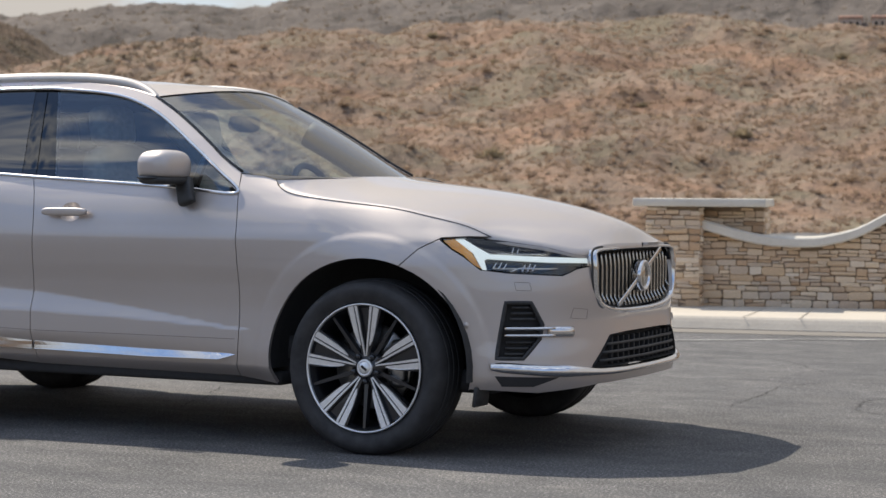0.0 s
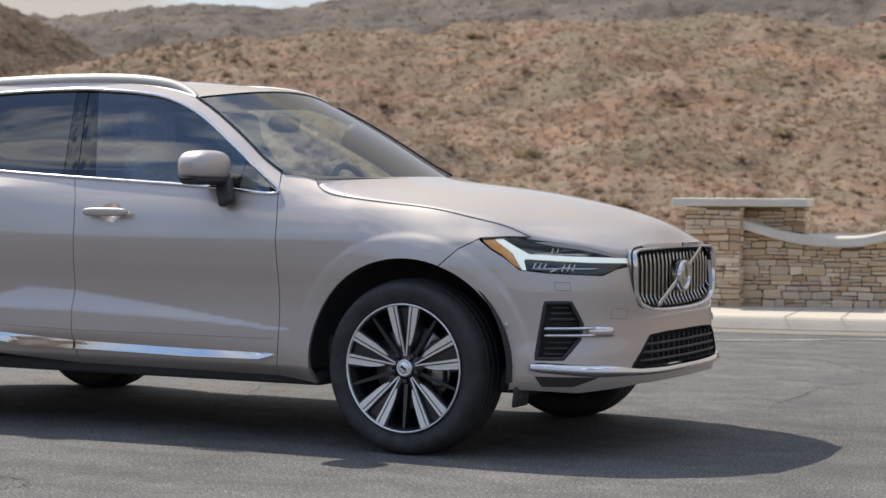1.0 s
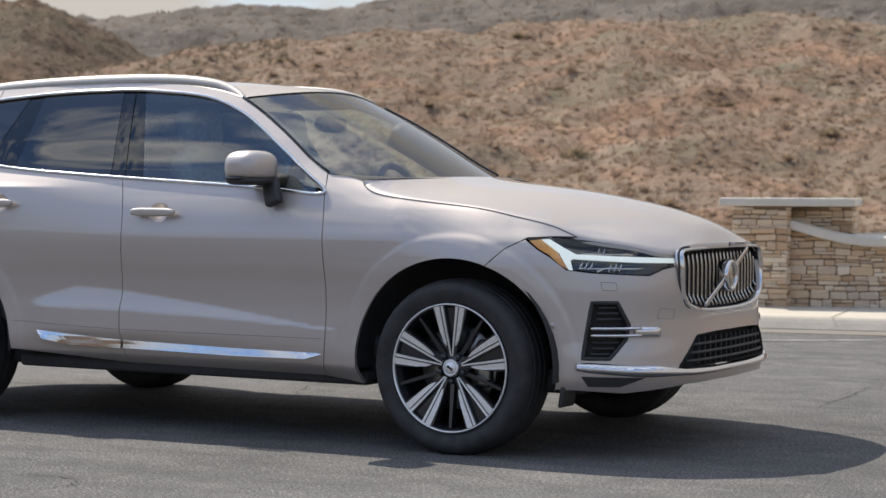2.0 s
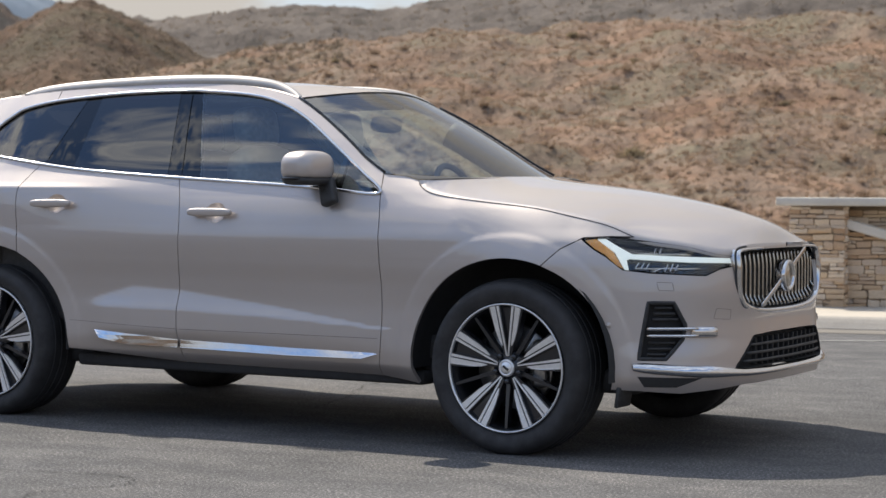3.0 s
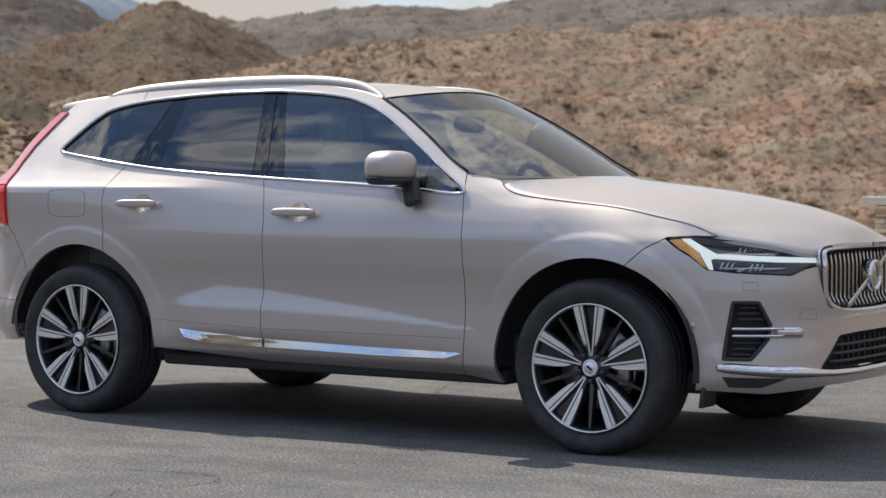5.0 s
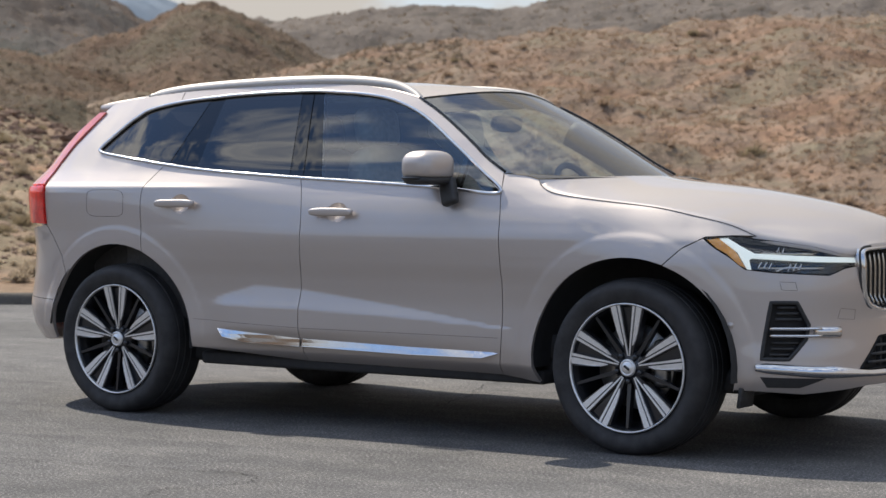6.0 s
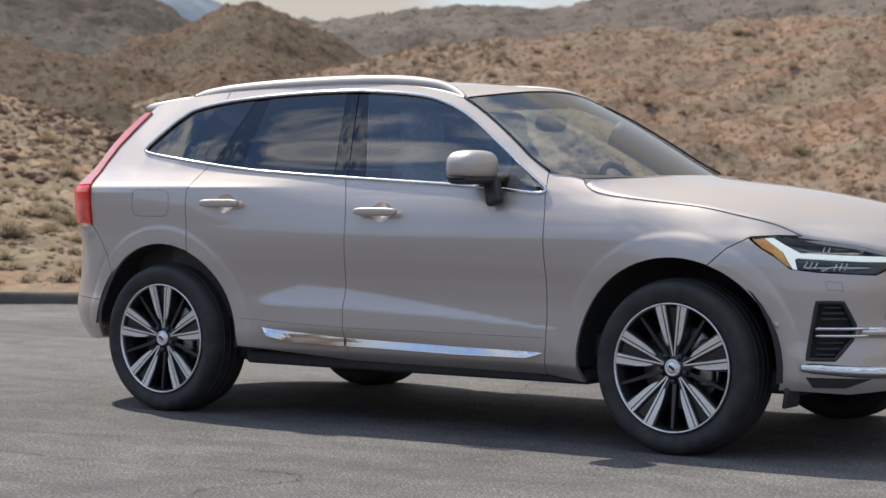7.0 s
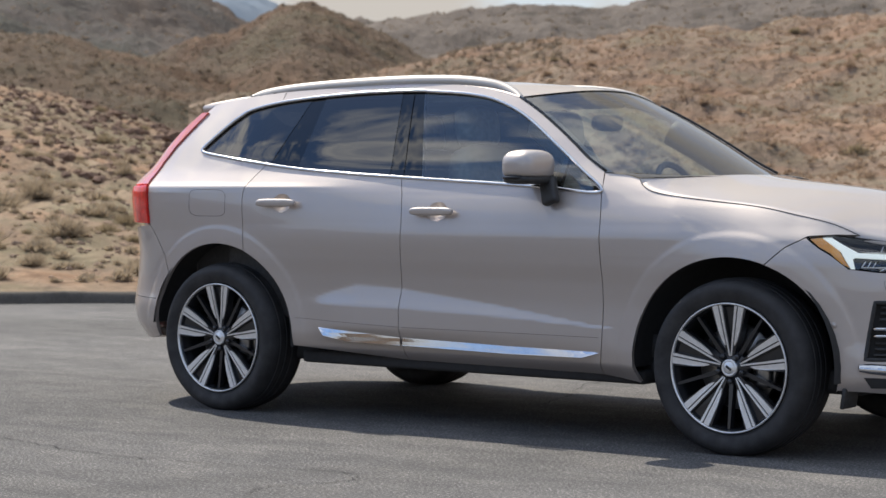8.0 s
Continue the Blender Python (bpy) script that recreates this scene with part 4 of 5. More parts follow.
def arch(cs, rs, rz, a0, a1, n=22):
    return [(cs + rs * math.cos(radians(a)), .37 + rz * math.sin(radians(a))) for a in np.linspace(a0, a1, n)]


# outlines in (s, z)
FRONT_SEAM = curve2([(3.806, .292), (3.830, .42), (3.836, .60), (3.836, .746), (3.826, .95), (3.803, 1.085)], 4)
MID_SEAM = curve2([(2.736, .300), (2.732, .45), (2.730, .614), (2.738, .80), (2.741, .93), (2.72, 1.06), (2.688, 1.153)], 4)
BELT = curve2([(3.803, 1.085), (3.50, 1.108), (3.208, 1.126), (2.90, 1.143), (2.688, 1.153), (2.40, 1.170), (2.155, 1.189), (1.98, 1.205), (1.845, 1.220)], 5)
BELT_FRONT = [p for p in BELT if p[0] >= 2.687]
BELT_REAR = [p for p in BELT if p[0] <= 2.689]
DLO = curve2([(3.798, 1.087), (3.50, 1.108), (3.208, 1.126), (2.646, 1.157), (2.155, 1.189), (1.857, 1.221), (1.60, 1.254), (1.40, 1.281), (1.345, 1.296), (1.343, 1.312), (1.376, 1.347), (1.467, 1.427), (1.530, 1.470), (1.600, 1.503), (1.789, 1.536), (2.039, 1.558), (2.276, 1.570), (2.550, 1.573), (2.687, 1.567), (2.925, 1.546), (3.100, 1.511), (3.284, 1.435), (3.496, 1.302), (3.669, 1.187)], 6, True)
REAR_SEAM = curve2([(1.845, 1.220), (1.800, 1.16), (1.769, 1.10), (1.768, 1.02), (1.777, .92), (1.783, .798)], 4)
REAR_ARCH = arch(1.605, .468, .460, -14, 194, 40)
FRONT_ARCH = arch(4.465, .472, .448, -12, 193, 40)
HOOD_LINE = curve2([(3.967, 1.146), (4.00, 1.112), (4.080, 1.083), (4.30, 1.054), (4.563, 1.025), (4.779, .984), (4.917, .953), (5.027, .912)], 5)
SCREEN_EDGE = curve2([(3.785, 1.178), (3.680, 1.237), (3.588, 1.301), (3.470, 1.379), (3.337, 1.460), (3.214, 1.524)], 4)
ROOF_EDGE = curve2([(3.214, 1.524), (3.06, 1.563), (2.90, 1.588), (2.70, 1.602), (2.45, 1.606), (2.20, 1.603), (1.95, 1.596), (1.70, 1.584), (1.50, 1.565), (1.36, 1.543)], 5)


def dome(name, edge, middle, nv, mat, parent, label="", lift=None, skirt=0.0, relax=0):
    """A panel across the car between an edge line on the right and a middle line, mirrored to the left."""
    verts, faces, n = [], [], len(edge)
    cols = [(k / nv) for k in range(-nv, nv + 1)]
    for e, c in zip(edge, middle):
        for w in cols:
            v = 1 - abs(w)
            k = math.sin(math.pi / 2 * v)
            y = e.y * abs(w) * (1 if w > 0 else -1)
            p = Vector((e.x + (c.x - e.x) * k, y, e.z + (c.z - e.z) * k))
            if lift:
                p.z += lift(p.x, abs(p.y), v)
            verts.append(p)
    m = len(cols)
    if relax:
        g = np.array([tuple(p) for p in verts]).reshape(n, m, 3)
        for _ in range(relax):
            g[1:-1, 1:-1, 2] = .2 * g[1:-1, 1:-1, 2] + .2 * (g[:-2, 1:-1, 2] + g[2:, 1:-1, 2] + g[1:-1, :-2, 2] + g[1:-1, 2:, 2])
        verts = [Vector(p) for p in g.reshape(-1, 3)]
    for i in range(n - 1):
        faces += [(i * m + k, i * m + k + 1, (i + 1) * m + k + 1, (i + 1) * m + k) for k in range(m - 1)]
    if skirt:
        for row in (0, m - 1):
            base = len(verts)
            verts += [verts[i * m + row] + Vector((0, 0.004 if row == m - 1 else -0.004, -skirt)) for i in range(n)]
            faces += [(i * m + row, base + i, base + i + 1, (i + 1) * m + row) for i in range(n - 1)]
    # keep the outside up
    a = Vector(verts[m // 2 + (n // 2) * m])
    b, c = Vector(verts[m // 2 + 1 + (n // 2) * m]), Vector(verts[m // 2 + (n // 2 + 1) * m])
    if (b - a).cross(c - a).z < 0:
        faces = [f[::-1] for f in faces]
    return mesh_object(name, verts, faces, mat, parent, label)


def resample(pts, n):
    p = np.array([tuple(q) for q in pts])
    d = np.concatenate([[0], np.cumsum(np.linalg.norm(np.diff(p, axis=0), axis=1))])
    return [Vector(np.array([np.interp(x, d, p[:, i]) for i in range(3)])) for x in np.linspace(0, d[-1], n)]


def cut_for_cup(poly, c, z, rs, rz):
    """The door outline in two halves, with the round opening of a handle cup between them."""
    halves = []
    for up in (1, -1):
        half = []
        for a, b in zip(poly, poly[1:] + poly[:1]):
            if (a[1] - z) * up >= 0:
                half.append(a)
            if (a[1] - z) * (b[1] - z) < 0:
                k = (z - a[1]) / (b[1] - a[1])
                half.append((a[0] + (b[0] - a[0]) * k, z))
        for i in range(len(half)):
            a, b = half[i - 1], half[i]
            if a[1] == z and b[1] == z:
                angles = np.linspace(math.pi, 0, 13) if b[0] > a[0] else np.linspace(0, math.pi, 13)
                half[i:i] = [(c + rs * math.cos(t), z + up * rz * math.sin(t)) for t in angles]
                break
        halves.append(half)
    return halves


def cup(c, z, rs, rz, depth, parent, side):
    """The shallow bowl behind a door handle."""
    verts, faces, n = [], [], 24
    for k in (1.0, .97, .85, .65, .4, .15):
        for i in range(n):
            t = 2 * math.pi * i / n
            p = on_shell(c + rs * k * math.cos(t), z + rz * k * math.sin(t), -.001 - depth * (1 - k ** 2.5))
            verts.append((p.x, p.y * side, p.z))
    for j in range(5):
        for i in range(n):
            f = (j * n + i, j * n + (i + 1) % n, (j + 1) * n + (i + 1) % n, (j + 1) * n + i)
            faces.append(f if side > 0 else f[::-1])
    last = tuple(range(5 * n, 6 * n))
    faces.append(last if side > 0 else last[::-1])
    mesh_object("handle_cup", verts, faces, PAINT, parent, "shallow painted cup behind the handle")


def build_body(car):
    for side in (1, -1):
        fender = FRONT_SEAM + [(3.790, 1.172)] + [(3.90, 1.165)] + HOOD_LINE + [(4.923, .914), (4.800, .908), (4.710, .862), (4.630, .7897)] + [p for p in FRONT_ARCH if p[0] < 4.615]
        panel("front_fender", [fender], PAINT, car, side, ds=.012, dz=.008)
        door = FRONT_SEAM + BELT_FRONT + MID_SEAM[::-1]
        d1 = panel("front_door", cut_for_cup(door, 2.937, .996, .056, .044), PAINT, car, side, gap=.0018, ds=.02)
        rear = MID_SEAM + BELT_REAR + REAR_SEAM + [p for p in REAR_ARCH[::-1] if p[0] > 1.79 and p[1] > .31]
        d2 = panel("rear_door", cut_for_cup(rear, 2.012, 1.032, .056, .044), PAINT, car, side, gap=.0018, ds=.02)
        top_rear = [p for p in DLO if p[0] < 1.80 and p[1] > 1.29]
        quarter = REAR_SEAM[::-1] + [(1.857, 1.224), (1.60, 1.254), (1.40, 1.281), (1.345, 1.296)] + top_rear + [(1.795, 1.590), (1.70, 1.584), (1.50, 1.568), (1.36, 1.556), (1.25, 1.534), (1.212, 1.508), (1.158, 1.41), (1.078, 1.32), (1.038, 1.24), (1.023, 1.148), (1.048, 1.105), (1.055, 1.02), (1.058, .922), (1.12, .86), (1.20, .76), (1.245, .664)] + [p for p in REAR_ARCH[::-1] if 1.25 < p[0] < 1.783 and p[1] > .6]
        panel("quarter_panel", [quarter], PAINT, car, side, ds=.012, dz=.008)
        rail = [p for p in DLO if (p[0] >= 1.789 and p[1] > 1.50) or (p[0] > 3.0 and p[1] > 1.187 - 1e-6)]
        side_frame = rail + [(3.798, 1.087), (3.803, 1.10), (3.788, 1.170)] + SCREEN_EDGE + ROOF_EDGE[1:] 
        side_frame = [p for p in side_frame if p[0] > 1.788 or p[1] < 1.2] + [(1.795, 1.588)]
        panel("roof_pillar", [side_frame], PAINT, car, side, label="painted windscreen pillar and roof side")
        # glass and pillar trims
        fg = [(2.797, 1.150)] + [p for p in DLO if p[0] > 2.80 and p[1] < 1.16 and p[0] < 3.79][::-1]
        up = [p for p in DLO if p[0] > 2.66 and p[1] > 1.16][::-1]
        panel("front_window", [fg + up + [(2.652, 1.566)]], SIDE_GLASS, d1, side, out=-0.008, gap=0.003, lip=0.004, label="tinted front door glass reflecting clouds")
        rg = [(2.036, 1.198)] + [p for p in DLO if 2.04 < p[0] < 2.605 and p[1] < 1.25][::-1] + [(2.610, 1.160), (2.528, 1.570)] + [p for p in DLO if 2.065 < p[0] < 2.52 and p[1] > 1.5][::-1] + [(2.062, 1.556)]
        panel("rear_window", [rg], DARK_GLASS, d2, side, out=-0.008, gap=0.003, lip=0.004, label="dark privacy glass of the rear door")
        qg = [p for p in DLO if p[0] < 1.855 and p[1] < 1.33] + [p for p in DLO if p[0] < 1.98 and p[1] >= 1.33] + [(1.985, 1.552), (1.859, 1.222)]
        panel("quarter_window", [qg], DARK_GLASS, car, side, out=-0.008, gap=0.003, lip=0.004, label="dark privacy glass behind the rear door")
        panel("middle_pillar", [[(2.600, 1.158), (2.688, 1.153), (2.592, 1.572), (2.520, 1.572)]], PILLAR, d2, side, out=-0.010, gap=0.001, lip=0.02)
        panel("middle_pillar", [[(2.690, 1.153), (2.802, 1.148), (2.657, 1.568), (2.596, 1.572)]], PILLAR, d1, side, out=-0.010, gap=0.001, lip=0.02)
        panel("rear_pillar", [[(1.857, 1.220), (2.040, 1.196), (2.068, 1.558), (1.980, 1.553)]], PILLAR, d2, side, out=-0.010, gap=0.001, lip=0.02)
        panel("window_divider", [[(3.535, 1.103), (3.575, 1.101), (3.578, 1.245), (3.555, 1.262)]], PILLAR, d1, side, out=-0.009, gap=0.001, lip=0.02)
        strip("bumper_seam", [(a, .545 - .02 * (a - 1.0)) for a in np.linspace(.70, 1.135, 12)], .004, .001, LINING, car, side, 0)
        strip("window_trim", DLO, .016, .009, CHROME, car, side, 0.0, True, "polished chrome window surround")
        # sill mouldings
        for plate, par in (([(2.223, .447), (2.364, .434), (2.730, .4155), (2.730, .382), (2.432, .391), (2.278, .408)], d2),
                           ([(2.744, .415), (3.342, .402), (3.645, .400), (3.700, .404), (3.816, .390), (3.733, .370), (3.340, .369), (2.744, .382)], d1)):
            mid_z = lambda s: float(np.interp(s, [2.22, 2.73, 3.34, 3.82], [.425, .395, .382, .378]))
            panel("sill_trim", [plate], CHROME, par, side, out=lambda s, z: .011 - .72 * (z - mid_z(s)), gap=0, lip=.03, label="chrome strip along the sill")
        # thin charcoal strip draws the shade line of the low door crease
        for a, b, par in ((2.09, 2.728, d2), (2.746, 3.815, d1)):
            strip("crease_shade_line", [(s, float(np.interp(s, [2.08, 2.75, 3.82], [.479, .459, .457]))) for s in np.linspace(a, b, 24)], .0016, .0005, LINING, par, side, 0)
        # handles
        for s0, s1, z, par in ((2.800, 3.045, .998, d1), (1.880, 2.115, 1.034, d2)):
            mid_p, end_p = on_shell((s0 + s1) / 2, z, .030), on_shell(s1, z, .030)
            way = (end_p - mid_p)
            turn = Vector((way.x, way.y * side, way.z)).to_track_quat("X", "Z").to_matrix().to_4x4()
            bm = bmesh.new()
            ellipsoid(bm, Matrix.Translation((mid_p.x, mid_p.y * side, z)) @ turn, ((s1 - s0) / 2, .015, .019), .55, .45, 32, 12)
            part("handle", bm, PAINT, par, "body-coloured door handle bar")
            cup((s0 + s1) / 2 + .0145, z - .002, .058, .046, .016, par, side)
    # bumpers
    lamp_low = [(4.630, .807), (4.710, .862), (4.792, .903), (4.850, .862), (4.904, .832), (4.977, .779), (5.098, .766), (5.347, .754), (5.423, .781), (5.534, .797)]
    grille_edge = curve2([(5.534, .797), (5.538, .745), (5.552, .665), (5.60, .618), (5.715, .592), (5.85, .585), (END, .583)], 4)
    vent = [(5.085, .646), (5.197, .645), (5.250, .554), (5.236, .497), (5.158, .417), (5.045, .418), (5.062, .52)]
    seam_end = (4.630, .7897)
    arch_front = [p for p in FRONT_ARCH if p[0] > 4.645 and p[1] < .78][::-1]
    a_poly = [seam_end] + arch_front + [(4.935, .288), (5.045, .284), (5.045, .418), (5.062, .52), (5.085, .646), (5.085, .767), (4.977, .779), (4.904, .832), (4.850, .862), (4.792, .903), (4.710, .862)]
    b_poly = [(5.085, .767), (5.085, .646), (5.197, .645), (5.250, .554), (5.236, .497), (5.158, .417), (5.045, .418), (5.045, .284), (5.230, .272), (5.40, .285), (5.55, .298), (5.75, .300), (END, .300), (END, .352), (5.55, .352), (5.487, .372), (5.624, .500), (5.80, .505), (END, .506)] + grille_edge[::-1] + [p for p in lamp_low if p[0] > 5.09][::-1][1:]
    panel("front_bumper", [a_poly, b_poly], PAINT, car, 1, both=True, ds=.013, dz=.009)
    r_bump = [(0, .30), (.5, .30), (.85, .325), (1.10, .335)] + [p for p in REAR_ARCH if p[0] < 1.243 and .335 < p[1] < .66][::-1] + [(1.245, .664), (1.20, .76), (1.12, .86), (1.058, .920), (.80, .90), (.62, .80), (0, .78)]
    panel("rear_bumper", [r_bump], PAINT, car, 1, both=True, ds=.013, dz=.009)
    panel("tailgate", [[(0, .785), (.62, .805), (.66, .90), (.66, 1.12), (0, 1.12)]], PAINT, car, 1, both=True)
    panel("rear_screen", [[(0, 1.125), (.62, 1.125), (.66, 1.30), (.70, 1.46), (0, 1.50)]], DARK_GLASS, car, 1, out=-.06, both=True, lip=0.004)
    # hood
    edge = [on_shell(s, z) for s, z in HOOD_LINE] + [on_shell(s, z, 0.002) for s, z in curve2([(5.107, .897), (5.286, .875), (5.412, .850), (5.50, .845), (5.56, .862), (5.62, .874), (5.75, .878), (5.88, .880), (END - .01, .881)], 4)]
    edge = resample(edge, 60)
    mid_x = ease(np.array([0, 10, 25, 40, 50, 59.]), np.array([-.34, -.16, .24, .61, .79, .8745]), np.arange(60.))
    mid_z = ease(np.array([-.36, -.16, .24, .45, .60, .72, .81, .8745]), np.array([1.168, 1.152, 1.105, 1.070, 1.038, 1.000, .955, .882]), mid_x)
    # dark bar along the hood edge stands for the shade in its shut line
    for sgn in (1, -1):
        v, f = tube([Vector((p.x, (p.y - .0015) * sgn, p.z)) for p in resample([on_shell(s, z) for s, z in HOOD_LINE], 40)], .0014, 6)
        mesh_object("hood_gap_shade", v, f, SHADE, car)
    dome("hood", edge, [Vector((x, 0, z)) for x, z in zip(mid_x, mid_z)], 16, PAINT, car, lift=lambda x, y, v: .010 * math.exp(-((y - .36) / .07) ** 2) * float(step(-.3, .1, x) * (1 - step(.55, .75, x))), skirt=.02, relax=45)
    # windscreen, roof
    edge = resample([on_shell(s, z, -0.008) for s, z in SCREEN_EDGE], 24)
    mid = [Vector((-.40 + (-1.14 + .40) * k / 23, 0, 1.155 + (1.572 - 1.155) * (1.12 * k / 23 - .12 * (k / 23) ** 2))) for k in range(24)]
    dome("windscreen", edge, mid, 14, WIND_GLASS, car, "clear windscreen reflecting bright sky")
    frit = [Vector((p.x, p.y, p.z)) + Vector((.006, -.004, .006)) for p in edge]
    for sgn in (1, -1):
        v, f = tube([Vector((p.x, p.y * sgn, p.z)) for p in frit], .006, 8)
        mesh_object("windscreen_seal", v, f, GLOSS, car)
    edge = resample([on_shell(s, z) for s, z in ROOF_EDGE], 40)
    rx = np.linspace(-1.135, edge[-1].x - .06, 40)
    mid = [Vector((x, 0, float(np.interp(x, [-3.3, -3.0, -2.6, -2.0, -1.6, -1.35, -1.13], [1.570, 1.605, 1.632, 1.645, 1.628, 1.605, 1.574])))) for x in rx]
    dome("roof", edge, mid, 14, PAINT, car, skirt=.03)
    low = [on_shell(s, z, 0.004) for s, z in curve2([(3.80, 1.172), (3.90, 1.162), (3.967, 1.146)], 4)]
    cowl_e = resample(low, 12)
    cowl_m = [Vector((-.42 + .10 * k / 11, 0, 1.150 + .012 * k / 11)) for k in range(12)]
    dome("cowl", cowl_e, cowl_m, 12, BLACK, car, "black plastic cowl below the windscreen")
    # roof rails
    for sgn in (1, -1):
        pts = [(1.52, 1.585), (1.60, 1.605), (1.80, 1.625), (2.10, 1.640), (2.45, 1.647), (2.75, 1.642), (2.95, 1.625), (3.08, 1.598), (3.17, 1.560), (3.215, 1.530)]
        line = []
        for s, z in pts:
            p = on_shell(s, min(z, 1.60))
            line.append(Vector((p.x, (p.y + .022) * sgn, z)))
        path = spline(line, 5)
        section = ((-.010, -.062), (-.015, -.038), (-.019, -.030), (-.018, -.022), (-.008, -.005), (.004, .003), (.014, -.003), (.018, -.060))
        v, f, c = [], [], len(section)
        for i, q in enumerate(path):
            thin = min(1, .35 + 6 * min(i, len(path) - 1 - i) / len(path))
            v += [q + Vector((0, o * sgn, h * thin)) for o, h in section]
        for i in range(len(path) - 1):
            f += [(c * i + k, c * i + (k + 1) % c, c * i + c + (k + 1) % c, c * i + c + k) for k in range(c)]
        f += [tuple(range(c)), tuple(range(c * (len(path) - 1), c * len(path)))]
        f = f if sgn < 0 else [g[::-1] for g in f]
        mesh_object("roof_rail", v, f, RAIL, car, "silver roof rail")
    # spoiler: a curved lip over the rear screen
    verts, faces = [], []
    ys = np.linspace(-.615, .615, 25)
    for y in ys:
        k, thick = 1 - (abs(y) / .66) ** 2.4, 1 - .55 * (abs(y) / .66) ** 5
        tip, root, h = -3.235 - .20 * k, -2.72 - .12 * k, 1.522 + .050 * k
        for x, z in ((root, h + .036 - .004 * k), ((tip + root) / 2, h + .036 + .002 * k), (tip + .06, h + .012 + .006 * k), (tip + .012, h + .006), (tip, h - .001), (tip + .010, h - .008 - .034 * thick), (tip + .16, h - .004 - .040 * thick), (root - .02, h - .004 - .046 * thick)):
            verts.append((x, y, z))
    for i in range(len(ys) - 1):
        faces += [(8 * i + k, 8 * i + 8 + k, 8 * i + 8 + (k + 1) % 8, 8 * i + (k + 1) % 8) for k in range(8)]
    faces += [tuple(range(8)), tuple(range(8 * len(ys) - 8, 8 * len(ys)))[::-1]]
    mesh_object("spoiler", verts, faces, PAINT, car, "body-coloured roof spoiler")
    # floor and wheel wells
    bm = bmesh.new()
    box(bm, Matrix.Translation((-1.43, 0, .31)), (3.9, 1.50, .10), .03)
    box(bm, Matrix.Translation((-1.43, 0, .305)), (1.84, 1.56, .085), .02)
    box(bm, Matrix.Translation((-1.43, 0, .287)), (1.94, 1.66, .060), .015)
    box(bm, Matrix.Translation((-2.2, .1, .265)), (.9, .5, .05), .02)
    box(bm, Matrix.Translation((-1.0, -.2, .27)), (1.1, .22, .05), .02)
    part("underbody", bm, SHADE, car, "black underbody")
    for cx in (0, -2.865):
        for sgn in (1, -1):
            verts, faces = [], []
            n = 24
            for i in range(n + 1):
                a = radians((-6 + 190 * i / n) if cx > -1 else (-4 + 178 * i / n))
                for r, y in ((.468, -.918), (.475, -.912), (.475, -.60), (.20, -.58)):
                    verts.append((cx + r * math.cos(a), y * sgn, .37 + r * math.sin(a)))
            for i in range(n):
                faces += [(4 * i + k, 4 * i + 4 + k, 4 * i + 5 + k, 4 * i + 1 + k) for k in range(3)]
            mesh_object("wheel_liner", verts, faces, SHADE, car, "black wheel arch liner")
    for sgn in (1, -1):
        bm = bmesh.new()
        box(bm, pose(.478, -.80 * sgn, .258, 0, 8, 0), (.018, .13, .085), .006)
        part("air_deflector", bm, BLACK, car, "black flap ahead of the front wheel", sharp=40)


